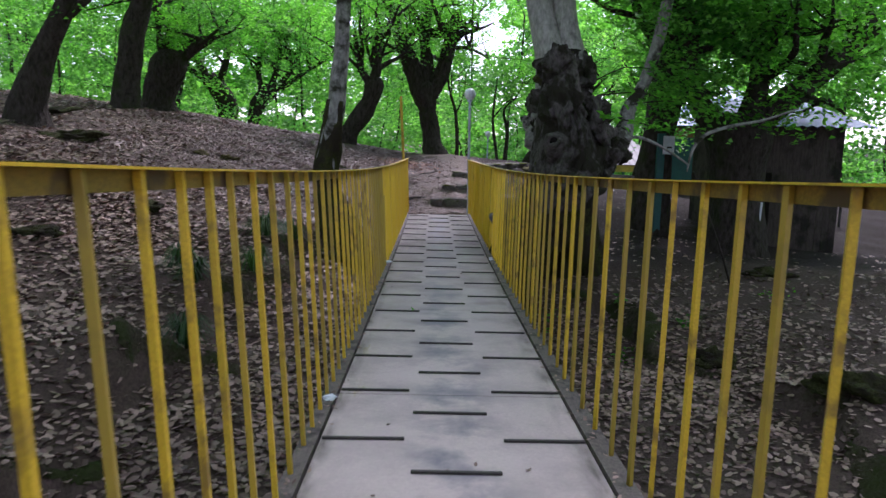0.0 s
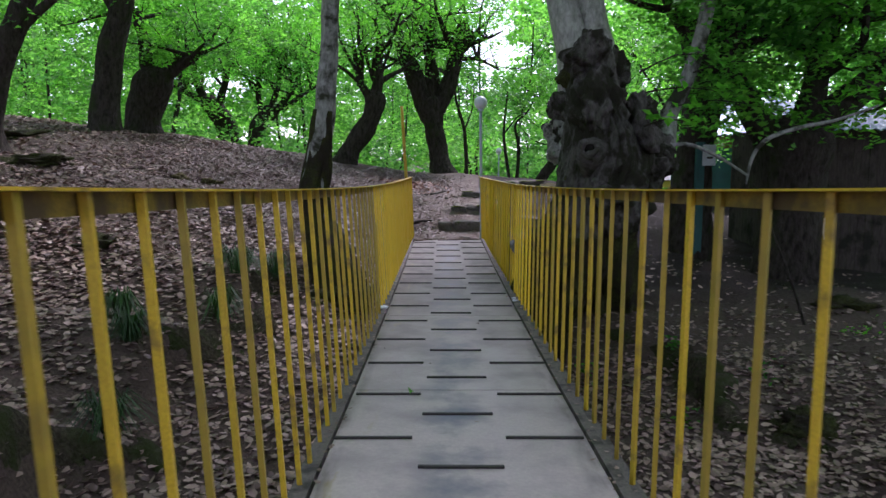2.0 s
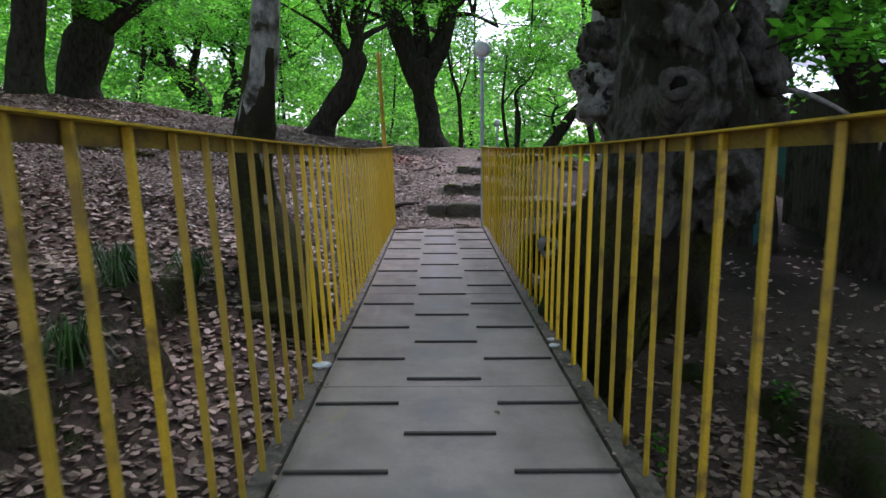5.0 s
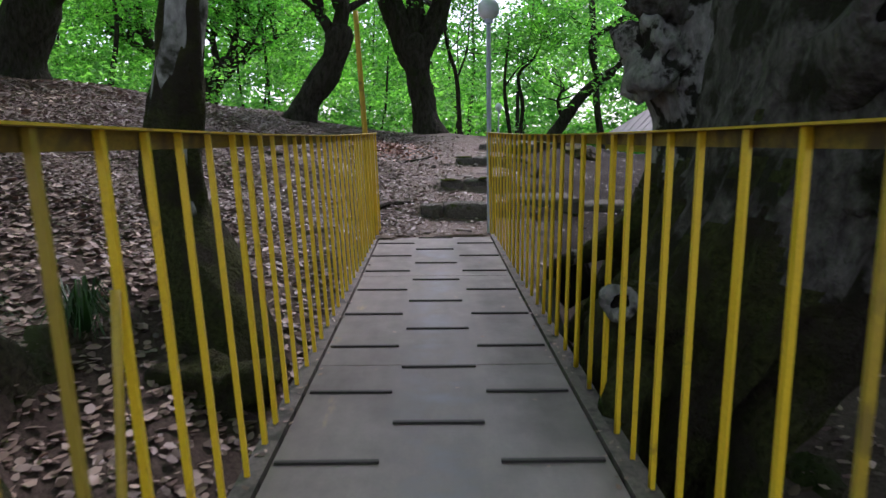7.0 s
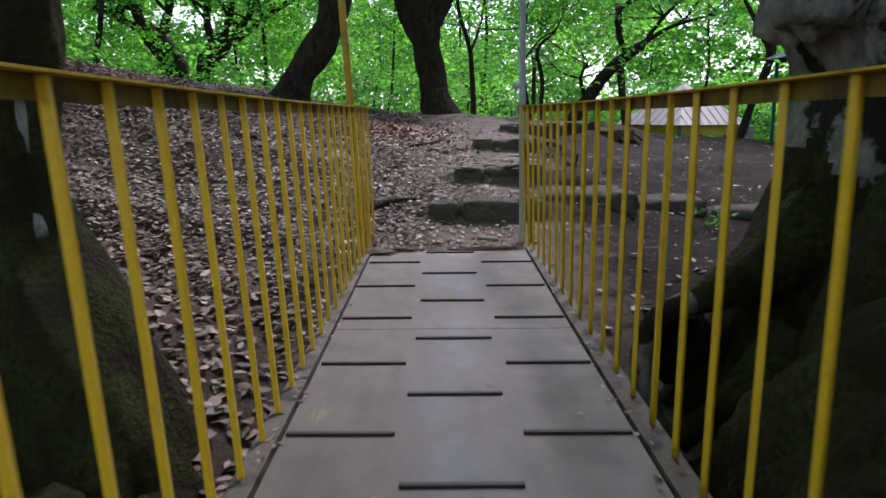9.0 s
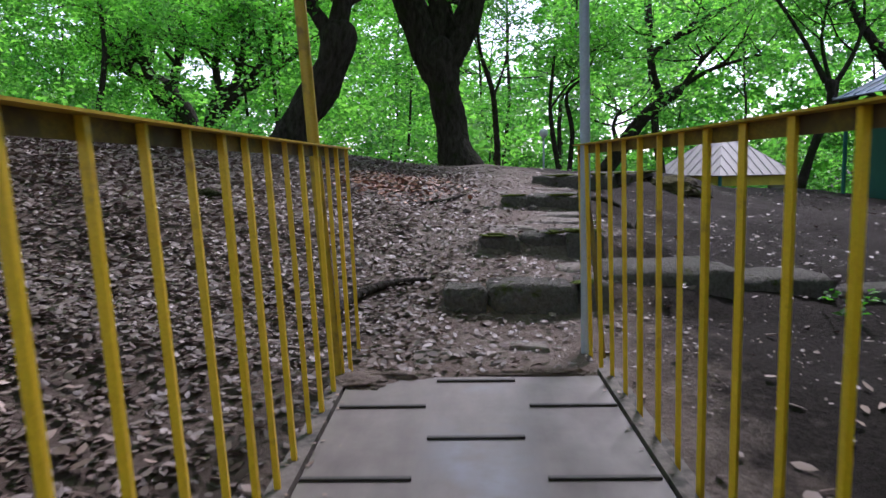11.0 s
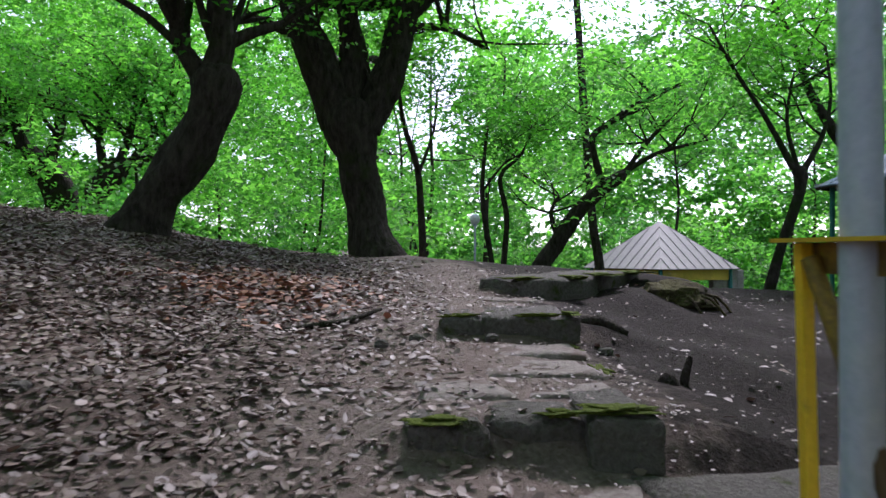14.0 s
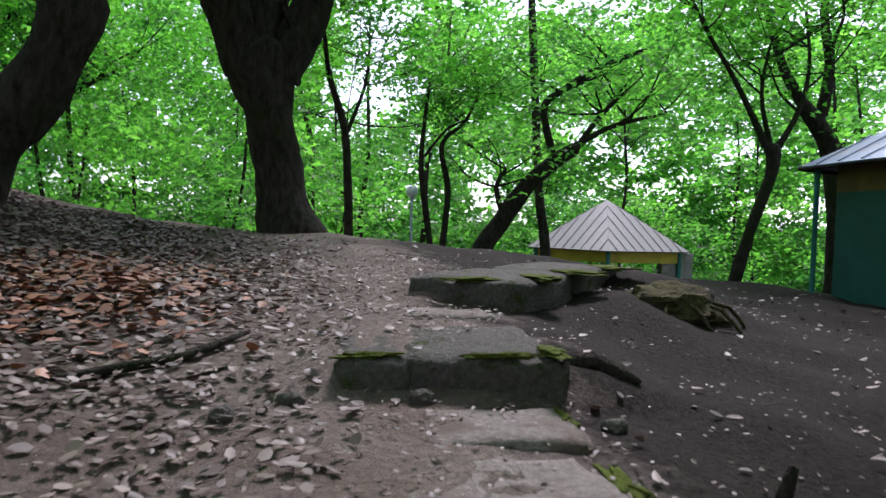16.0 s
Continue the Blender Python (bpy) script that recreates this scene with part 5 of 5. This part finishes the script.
def grass_tuft(x, y, n, height, seed, droop=0.6):
    rng = np.random.default_rng(seed)
    z = float(ground_z(x, y))
    vs, fs = [], []
    for i in range(n):
        a = rng.uniform(0, 2 * np.pi)
        h = height * rng.uniform(0.6, 1.2)
        d = np.array([math.cos(a), math.sin(a), 0])
        s = np.array([-d[1], d[0], 0]) * 0.006
        b = np.array([x, y, z]) + d * rng.uniform(0, 0.08)
        m1 = b + d * h * 0.25 + np.array([0, 0, h * 0.7])
        m2 = b + d * h * 0.75 + np.array([0, 0, h * (0.75 - droop * 0.6)])
        k = len(vs)
        vs += [b - s, b + s, m1 + s, m1 - s, m2 + s * 0.3, m2 - s * 0.3]
        fs += [(k, k + 1, k + 2, k + 3), (k + 3, k + 2, k + 4, k + 5)]
    o = part("grass_tuft", np_mesh("grass_tuft", np.array(vs), np.array(fs)), DARKLEAF)
    return tagged(o, "drooping tuft of green grass on the bank", "grass", "grass tufts")


rt = np.random.default_rng(21)
for k, y in enumerate((8.6, 9.8, 10.3, 11.4, 12.3, 12.7, 13.6)):
    x = float(bank_line(y, -1)) - 0.12 - 0.1 * rt.uniform()
    grass_tuft(x, y, int(rt.uniform(60, 110)), rt.uniform(0.3, 0.48), 200 + k, rt.uniform(0.8, 1.3))


def weed(x, y, n, r, seed, up=0.1):
    rng = np.random.default_rng(seed)
    z = float(ground_z(x, y))
    p, nr = spray_points(np.array([[x, y, z + up]] * 3) + rng.normal(size=(3, 3)) * 0.06, n, r, 0.04, rng)
    o = part("weed", leaves_mesh("weed", p, nr, 0.07, 0.045, rng), LEAF)
    return tagged(o, "small green leafy weed in dry leaves", "plant", "weeds", "stuff")


for k, (x, y) in enumerate(((2.65, 12.0), (2.3, 10.6), (1.4, 11.3), (3.3, 11.0), (0.80, 14.7), (2.6, 18.4), (5.2, 12.4))):
    weed(x, y, 14, 0.14, 300 + k)


# ---- kiosk, pavilion and shed ----
def ring_point(c, r, deg, z):
    return Vector((c[0] + r * math.cos(radians(deg)), c[1] + r * math.sin(radians(deg)), z))


def slab(bm, pts, thick):
    """A plate of that thickness from corner points."""
    n = (pts[1] - pts[0]).cross(pts[2] - pts[0]).normalized() * thick
    a = [bm.verts.new(p) for p in pts]
    b = [bm.verts.new(p - n) for p in pts]
    bm.faces.new(a)
    bm.faces.new(b[::-1])
    for i in range(len(pts)):
        k = (i + 1) % len(pts)
        bm.faces.new((a[i], b[i], b[k], a[k]))


def hex_roof(owner, c, r, eave, apex, mat, turn, ribs):
    for k in range(6):
        a, b = ring_point(c, r, turn + 60 * k, eave), ring_point(c, r, turn + 60 * k + 60, eave)
        top = Vector((c[0], c[1], apex))
        bm = bmesh.new()
        slab(bm, [a, b, top], 0.03)
        face = part("roof_sheet", bm, mat, owner)
        for i in range(ribs):
            s = i / ribs
            foot = a.lerp(b, s)
            lift = Vector((0, 0, 0.02))
            k1 = 1 - abs(2 * s - 1)
            head = (a if s < 0.5 else b).lerp(top, max(0.02, k1 * 0.98))
            part("seam", tubes_mesh("seam", [tube([(*(foot + lift), 0.011), (*(foot.lerp(head, 0.5) + lift), 0.011), (*(head + lift), 0.011)], 5, 2.0)]), mat, face)


KC, KT = (9.86, 26.9), 145.2
kiosk = thing("kiosk", "dark green hexagonal kiosk with blue metal roof", "kiosk", at=(9.86, 26.9, -0.9))
hex_roof(kiosk, KC, 3.0, 1.6, 3.0, BLUETIN, KT, 6)
for k in range(6):
    a, b = ring_point(KC, 2.45, KT + 60 * k, 0), ring_point(KC, 2.45, KT + 60 * k + 60, 0)
    for nm, z0, z1, mat in (("wall_panel", -1.6, 1.22, GREENP), ("frieze_board", 1.22, 1.78, OCHRE)):
        bm = bmesh.new()
        slab(bm, [Vector((a.x, a.y, z0)), Vector((b.x, b.y, z0)), Vector((b.x, b.y, z1)), Vector((a.x, a.y, z1))], 0.06)
        part(nm, bm, mat, kiosk)
    p = ring_point(KC, 2.72, KT + 60 * k, 0)
    gz = float(ground_z(p.x, p.y))
    part("post", tubes_mesh("post", [tube([(p.x, p.y, gz - 0.2, 0.04), (p.x, p.y, 0.6, 0.04), (p.x, p.y, 1.66, 0.045)], 10)]), TURQ, kiosk, "turquoise painted post")
    q, w = ring_point(KC, 2.97, KT + 60 * k, 1.57), ring_point(KC, 2.97, KT + 60 * k + 60, 1.57)
    part("eave_batten", tubes_mesh("eave_batten", [tube([(*q, 0.03), (*((q + w) / 2), 0.03), (*w, 0.03)], 4, 5.0)]), BOARD, kiosk)

GC, GT = (10.35, 43.4), 190.0
pav = thing("pavilion", "hexagonal pavilion with ribbed grey tin roof", "pavilion", at=(10.35, 43.4, -2.4))
hex_roof(pav, GC, 3.1, -0.22, 1.5, TIN, GT, 9)
for k in range(6):
    a, b = ring_point(GC, 2.75, GT + 60 * k, 0), ring_point(GC, 2.75, GT + 60 * k + 60, 0)
    bm = bmesh.new()
    slab(bm, [Vector((a.x, a.y, -0.62)), Vector((b.x, b.y, -0.62)), Vector((b.x, b.y, -0.24)), Vector((a.x, a.y, -0.24))], 0.05)
    part("fascia", bm, FASCIA, pav, "yellow fascia board")
    part("post", tubes_mesh("post", [tube([(a.x, a.y, -2.9, 0.07), (a.x, a.y, -1.5, 0.07), (a.x, a.y, -0.25, 0.07)], 8)]), TURQ, pav)
    bm = bmesh.new()
    slab(bm, [Vector((a.x, a.y, -2.9)), Vector((b.x, b.y, -2.9)), Vector((b.x, b.y, -1.6)), Vector((a.x, a.y, -1.6))], 0.08)
    part("parapet", bm, GREENP, pav, "dark green parapet")
# brick corner of the pavilion
pier = part("brick_pier", (lambda m: (box(m, 11.55, 12.65, 41.4, 41.75, -3.0, -0.28), m)[1])(bmesh.new()), BRICK, pav, "pale brick pier")
bk = bmesh.new()
box(bk, -0.12, 0.12, -0.03, 0.03, -0.035, 0.035, bevel=0.006)
bk_me = bpy.data.meshes.new("brick")
bk.to_mesh(bk_me)
bk.free()
bk_me.materials.append(BRICK)
for r in range(20):
    for q in range(4):
        o = part("brick", bk_me, None, pier)
        o.location = o.location + Vector((11.55 + 0.13 + 0.262 * q + (0.06 if r % 2 else 0), 41.39, -1.95 + 0.085 * r))

shed = thing("shed", "small weathered wooden shed with blue metal roof", "shed", at=(7.7, 18.8, -1.5))
shed_body = part("wall", (lambda m: (box(m, 6.5, 8.85, 17.6, 20.4, -2.0, 1.5), m)[1])(bmesh.new()), BOARD, shed)
pl = bmesh.new()
box(pl, -0.075, 0.075, -0.012, 0.012, -1.6, 1.6, bevel=0.004)
pl_me = bpy.data.meshes.new("plank")
pl.to_mesh(pl_me)
pl.free()
pl_me.materials.append(BOARD)
for i in range(15):
    o = part("plank", pl_me, None, shed_body)
    o.location = o.location + Vector((6.58 + 0.157 * i, 17.588, -0.12 + random.uniform(-0.03, 0.03)))
for i in range(17):
    o = part("plank", pl_me, None, shed_body)
    o.rotation_euler.z = radians(90)
    o.location = o.location + Vector((6.488, 17.7 + 0.16 * i, -0.12 + random.uniform(-0.03, 0.03)))
bm = bmesh.new()
n = 60
for row, (y, z) in enumerate(((17.1, 1.48), (20.8, 2.25))):
    for i in range(n + 1):
        bm.verts.new((6.1 + 3.2 * i / n, y, z + 0.02 * math.sin(i * math.pi / 2)))
bm.verts.ensure_lookup_table()
for i in range(n):
    bm.faces.new((bm.verts[i], bm.verts[i + 1], bm.verts[n + 2 + i], bm.verts[n + 1 + i]))
ex = bmesh.ops.extrude_face_region(bm, geom=bm.faces[:])
bmesh.ops.translate(bm, verts=[v for v in ex["geom"] if isinstance(v, bmesh.types.BMVert)], vec=(0, 0, -0.012))
part("roof", bm, BLUETIN, shed, "corrugated bluish metal roof")
# no opening is cut: a near-black panel stands for a doorway's shade
part("doorway_shade", (lambda m: (box(m, 6.62, 7.3, 17.56, 17.6, -1.6, 0.45), m)[1])(bmesh.new()), DARK, shed, "near-black panel painted as a doorway's inner shade")

sign = thing("sign_post", "dark green post carrying a white notice panel", "sign", at=(4.8, 17.5, -1.1))
part("post", (lambda m: (box(m, 4.70, 4.86, 17.5, 17.62, -1.5, 1.25, bevel=0.01), m)[1])(bmesh.new()), GREENP, sign)
panel = part("panel", (lambda m: (box(m, 4.80, 5.05, 17.46, 17.48, 0.8, 1.2, bevel=0.004), m)[1])(bmesh.new()), GLOBE, sign, "white notice panel")
part("print_bar", (lambda m: (box(m, 4.88, 4.99, 17.452, 17.458, 0.93, 0.97), m)[1])(bmesh.new()), CLEAT, panel, "dark unreadable printing")
pipe = thing("water_pipe", "white bent water pipe standing near the shed", "pipe", at=(6.1, 15.5, -1.2))
part("pipe_tube", tubes_mesh("pipe_tube", [tube([(6.2, 15.5, -0.05, 0.02), (6.19, 15.5, -0.3, 0.02), (6.16, 15.5, -0.5, 0.02), (6.05, 15.5, -0.56, 0.02), (5.9, 15.5, -0.52, 0.02)], 8, 0.08), tube([(6.16, 15.5, -0.5, 0.02), (6.17, 15.52, -1.0, 0.02), (6.17, 15.52, -1.6, 0.02)], 8)]), GLOBE, pipe)
fence = thing("fence", "low dark iron fence behind the shed", "fence", at=(10.2, 21.5, -1.4))
for i in range(8):
    x = 9.2 + 0.32 * i
    part("fence_post", (lambda m: (box(m, x - 0.025, x + 0.025, 21.48, 21.53, -2.3, -0.45), m)[1])(bmesh.new()), CLEAT, fence)
for z in (-0.55, -1.3):
    part("fence_bar", (lambda m: (box(m, 9.1, 11.5, 21.535, 21.56, z, z + 0.05), m)[1])(bmesh.new()), CLEAT, fence)

# scraps on the bridge
for k, (x, y, s, mat) in enumerate(((-0.765, 10.2, 0.05, GLOBE), (0.545, 10.6, 0.03, GLOBE), (0.55, 10.75, 0.025, GLOBE), (-0.75, 5.0, 0.04, GLOBE))):
    bm = rock_mesh(s, s * 0.8, s * 0.35, 80 + k, 0.6, 2)
    bmesh.ops.translate(bm, verts=bm.verts, vec=(x, y, deck_z(y) + 0.012 + s * 0.25))
    tagged(part("paper_scrap", bm, mat), "crumpled white paper scrap on the bridge edge", "litter", "scraps")
rg = np.random.default_rng(9)
pg, ng = spray_points(np.array([[-0.36, 7.47, deck_z(7.47) + 0.012]]), 1, 0.05, 0.004, rg)
pg[:, 2] = deck_z(7.47) + 0.014
tagged(part("green_leaf", leaves_mesh("green_leaf", pg, ng * np.array([0.2, 0.2, 1]), 0.07, 0.045, rg), LEAF), "fresh green leaf lying on the deck", "leaf")


ne = 420
ye = rg.uniform(2, 16.7, ne)
xe = np.where(rg.uniform(0, 1, ne) < 0.5, LEFT_EDGE - rg.uniform(-0.03, 0.07, ne), RIGHT_EDGE + rg.uniform(-0.03, 0.07, ne))
far = rg.uniform(0, 1, ne) < 0.08
xe = np.where(far, rg.uniform(-0.65, 0.45, ne), xe)
ze = np.array([deck_z(v) for v in ye]) + np.where((xe < LEFT_EDGE) | (xe > RIGHT_EDGE), 0.017, 0.005)
tagged(part("leaf_crumbs", litter_mesh("leaf_crumbs", np.stack([xe, ye, ze], 1), np.stack([rg.normal(size=ne) * 0.15, rg.normal(size=ne) * 0.15, np.ones(ne)], 1), 0.028, 0.018, rg, 0.1), LITTER), "dry leaf crumbs along the deck edges", "leaves", "", "stuff")

# soil trodden onto the end of the deck
for x, y, sx, sy, sd in ((-0.66, 16.68, 0.16, 0.12, 71), (-0.45, 16.76, 0.14, 0.05, 72), (0.2, 16.78, 0.25, 0.03, 73)):
    bm = rock_mesh(sx, sy, 0.022, sd, 0.7, 4)
    bmesh.ops.translate(bm, verts=bm.verts, vec=(x, y, deck_z(y) + 0.002))
    for fc in bm.faces:
        fc.smooth = True
    tagged(part("soil_spill", bm, SOIL), "brown soil trodden onto the bridge end", "soil", "soil spills")

# ---- woods ----
def woods(name, label, n, rmin, rmax, a0, a1, z0, z1, per, spread, size, seed, mat, power=1.0, thin=0.0):
    rng = np.random.default_rng(seed)
    a = np.radians(rng.uniform(a0, a1, n))
    r = np.sqrt(rng.uniform(rmin ** 2, rmax ** 2, n))
    x, y = 1.0 + r * np.sin(a), 15.0 + r * np.cos(a)
    g = ground_z(np.clip(x, -60, 60), np.clip(y, -60, 90))
    h = z0 + (z1 - z0) * rng.uniform(0, 1, n) ** power
    keep = np.array([noise.noise(Vector((p * 0.16, q * 0.16, s * 0.28))) > thin for p, q, s in zip(x, y, g + h)])
    gap = np.array([noise.noise(Vector((u * 8.0, s / q * 15.0, 4.0))) + 0.4 * noise.noise(Vector((u * 22.0, s / q * 40.0, 9.0))) for u, q, s in zip(a, r, h)])
    keep &= (gap < np.where(a < -0.02, 0.38, 0.17)) | (h / r < 0.09) | (r < 24)
    keep &= ~((x > 2.5) & (x < 15) & (y > 20) & (y < 45) & (g + h < 2.6))
    keep &= np.hypot(x - 9.86, y - 26.9) > 4.2
    hub = np.stack([x, y, g + h], 1)[keep]
    p, nr = spray_points(hub, per, spread, 0.12, rng)
    nr += rng.normal(size=nr.shape) * 0.25
    o = part(name, leaves_mesh(name, p, nr, size, size * 0.66, rng), mat)
    return tagged(o, label, "foliage", "", "stuff")


woods("undergrowth", "bright green undergrowth behind the crest of the slope", 4600, 18, 46, -75, 75, 0.0, 5.0, 24, 0.75, 0.19, 401, FARLEAF_LIT, 1.0, -0.14)
woods("far_canopy", "layered green canopy of the far wood", 6000, 26, 52, -80, 80, 4.0, 17.0, 24, 1.0, 0.24, 402, FARLEAF_LIT, 1.0, -0.02)
woods("far_thicket", "dense light green thicket at the far edge of the wood", 9000, 50, 64, -80, 80, -1.0, 17.0, 24, 1.3, 0.40, 406, FARLEAF_LIT, 1.3, -0.25)
woods("far_hedge", "dense light green leaves closing the far distance", 11000, 62, 80, -80, 80, -2.0, 25.0, 24, 2.0, 0.72, 407, FARLEAF_LIT, 1.0, -0.16)
woods("side_canopy", "green leaves of the wood around the hollow", 3600, 16, 45, 75, 285, 1.0, 14.0, 20, 1.2, 0.4, 404, FARLEAF_LIT, 1.0, -0.1)
# leaves out of view overhead, added and thinned along y to shade the ground
rc = np.random.default_rng(403)
hubs = np.stack([rc.uniform(-16, 16, 7000), rc.uniform(-3, 29, 7000), rc.uniform(7.6, 11.0, 7000)], 1)
hubs = hubs[rc.uniform(0, 1, 7000) < np.interp(hubs[:, 1], [-3, 4, 7, 10, 16, 18, 22, 29], [0.04, 0.06, 0.35, 1.0, 1.0, 0.7, 0.42, 0.25])]
cp, cn = spray_points(hubs, 24, 0.75, 0.1, rc)
tagged(part("shade_canopy", leaves_mesh("shade_canopy", cp, cn, 0.17, 0.11, rc), LEAF), "unseen leaf canopy added to shade the bridge and path", "foliage", "", "stuff")
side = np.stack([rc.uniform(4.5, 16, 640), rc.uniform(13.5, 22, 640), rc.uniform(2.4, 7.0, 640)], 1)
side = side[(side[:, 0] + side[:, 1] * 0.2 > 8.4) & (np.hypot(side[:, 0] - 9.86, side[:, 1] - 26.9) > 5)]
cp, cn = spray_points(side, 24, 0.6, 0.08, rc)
tagged(part("side_foliage", leaves_mesh("side_foliage", cp, cn, 0.13, 0.085, rc), MIDLEAF_LIT), "dark green hanging leaves around the shed", "foliage", "", "stuff")
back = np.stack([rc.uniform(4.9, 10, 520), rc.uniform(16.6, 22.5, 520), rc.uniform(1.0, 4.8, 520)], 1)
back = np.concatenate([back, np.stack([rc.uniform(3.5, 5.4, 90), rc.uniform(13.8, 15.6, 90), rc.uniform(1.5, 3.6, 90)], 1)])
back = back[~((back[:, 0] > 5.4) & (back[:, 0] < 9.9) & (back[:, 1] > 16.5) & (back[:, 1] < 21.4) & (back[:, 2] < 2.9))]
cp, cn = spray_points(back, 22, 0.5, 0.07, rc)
tagged(part("side_foliage", leaves_mesh("side_foliage", cp, cn, 0.12, 0.08, rc), MIDLEAF_LIT), "dark green leaves between trees near the shed", "foliage", "", "stuff")
woods("left_canopy", "layered green leaves, with unseen shading clusters added above over the crest of the slope", 4600, 16, 38, -75, 4, 4.2, 12.0, 24, 0.75, 0.16, 408, LEAF, 1.0, -0.14)
rw = np.random.default_rng(405)
for k in range(46):
    a, r = math.radians(rw.uniform(-62, 62)), rw.uniform(26, 52)
    x, y = 1 + r * math.sin(a), 15 + r * math.cos(a)
    if abs(x - 10.3) < 3.5 and y < 46 or math.hypot(x - 9.86, y - 26.9) < 6 or y < 31:
        continue
    g = float(ground_z(x, y))
    lean = rw.normal(size=2) * 0.05
    rad = rw.uniform(0.06, 0.17)
    pts = [(x + lean[0] * h * 1.2 + 0.15 * math.sin(h + k), y + lean[1] * h, g - 0.2 + h, rad * (1 - h / 16)) for h in (0, 1.5, 3.2, 5.5, 8, 11)]
    t = thing("tree", "slender dark trunk in the far wood", "tree", "far trees", at=(x, y, g))
    part("trunk", tubes_mesh("trunk", [tube(pts, 7, 0.6, 0.1, k)]), BARK, t)
    part("branch", tubes_mesh("branch", [tube(b, 4, 0.5) for b in grow(pts[2:], rw, 8, 2.6, rad * 0.4, 0.6, 2)]), BARK, t)["kind"] = "stuff"


# ---- fallen leaves ----
def litter(name, label, n, x0, x1, y0, y1, size, seed, density, mat=LITTER):
    rng = np.random.default_rng(seed)
    x, y = rng.uniform(x0, x1, n), rng.uniform(y0, y1, n)
    steep = np.abs(ground_z(x + 0.05, y) - ground_z(x - 0.05, y)) / 0.1
    keep = rng.uniform(0, 1, n) < density(x, y) * np.interp(steep, [0.8, 1.6], [1, 0.35])
    x, y = x[keep], y[keep]
    z = ground_z(x, y) + rng.uniform(0.002, 0.03, len(x))
    z += np.array([0.05 * noise.noise(Vector((p * 1.7, q * 1.7, 0))) * min(1, max(0.25, abs(p - 0.3) - 0.8)) for p, q in zip(x, y)])
    nr = np.stack([rng.normal(size=len(x)) * 0.22, rng.normal(size=len(x)) * 0.22, np.ones(len(x))], 1)
    o = part(name, litter_mesh(name, np.stack([x, y, z], 1), nr, size, size * 0.62, rng), mat)
    return tagged(o, label, "leaves", "", "stuff")


def patch(x, y, lo):
    v = np.sin(x * 0.9 + 1.3 * np.sin(y * 0.5)) * np.sin(y * 0.7 + 0.8 * np.sin(x * 0.6))
    return np.clip(0.55 + 0.5 * v, lo, 1)


def verge(v, a, b):
    return np.clip((v - a) / (b - a), 0, 1)


litter("leaf_litter", "brown fallen leaves covering the upper slope", 145000, -9, 0.9, 14.6, 28, 0.058, 501, lambda x, y: patch(x, y, 0.5) * np.clip((0.6 - x) / 2.0, 0.0, 1) * verge(y, 28, 26) * verge(y, 14.6, 16.4) * verge(x, -9, -7), DUSTLITTER)
litter("leaf_litter", "brown fallen leaves covering the left bank", 130000, -14, -0.9, -5, 16.4, 0.088, 505, lambda x, y: patch(x, y, 0.55) * verge(x, -14, -8) * verge(y, -5, 3) * verge(y, 16.4, 14.8))
litter("leaf_litter", "brown fallen leaves covering the right bank", 105000, 0.7, 14, -5, 17, 0.088, 502, lambda x, y: patch(x, y, 0.35) * np.clip((14.3 - y) / 3.5, 0.06, 1) * verge(x, 14, 8) * verge(y, -5, 3))
litter("leaf_litter", "scattered fallen leaves on trodden soil around the steps", 22000, -1.6, 9, 16.8, 29, 0.062, 503, lambda x, y: np.where((x > -0.1) & (x < 1.25), 0.08, np.where(x > 1.25, 0.09, 0.5)) * patch(x, y, 0.35) * verge(y, 29, 26) * verge(x, 9, 6), DUSTLITTER)
litter("leaf_litter", "heap of reddish-brown fallen leaves on the slope", 7000, -2.4, 0.1, 21.0, 24.8, 0.078, 511, lambda x, y: np.exp(-((x + 1.05) / 0.55) ** 2 - ((y - 22.8) / 0.9) ** 2), REDLITTER)
litter("leaf_crumbs", "small leaf fragments and crumbs on trodden soil", 44000, -3, 5, 16.6, 26, 0.024, 506, lambda x, y: patch(x, y, 0.4) * np.where(x > 1.25, 0.14, 1) * verge(x, 5, 3), DUSTLITTER)
litter("leaf_litter", "brown fallen leaves under the bridge", 14000, -0.9, 0.7, -1, 16.5, 0.085, 504, lambda x, y: patch(x, y, 0.4))
litter("leaf_litter", "brown fallen leaves on the far slope", 34000, -18, -6, 10, 30, 0.10, 507, lambda x, y: patch(x, y, 0.4) * verge(x, -18, -12) * verge(y, 30, 25) * verge(y, 10, 13))
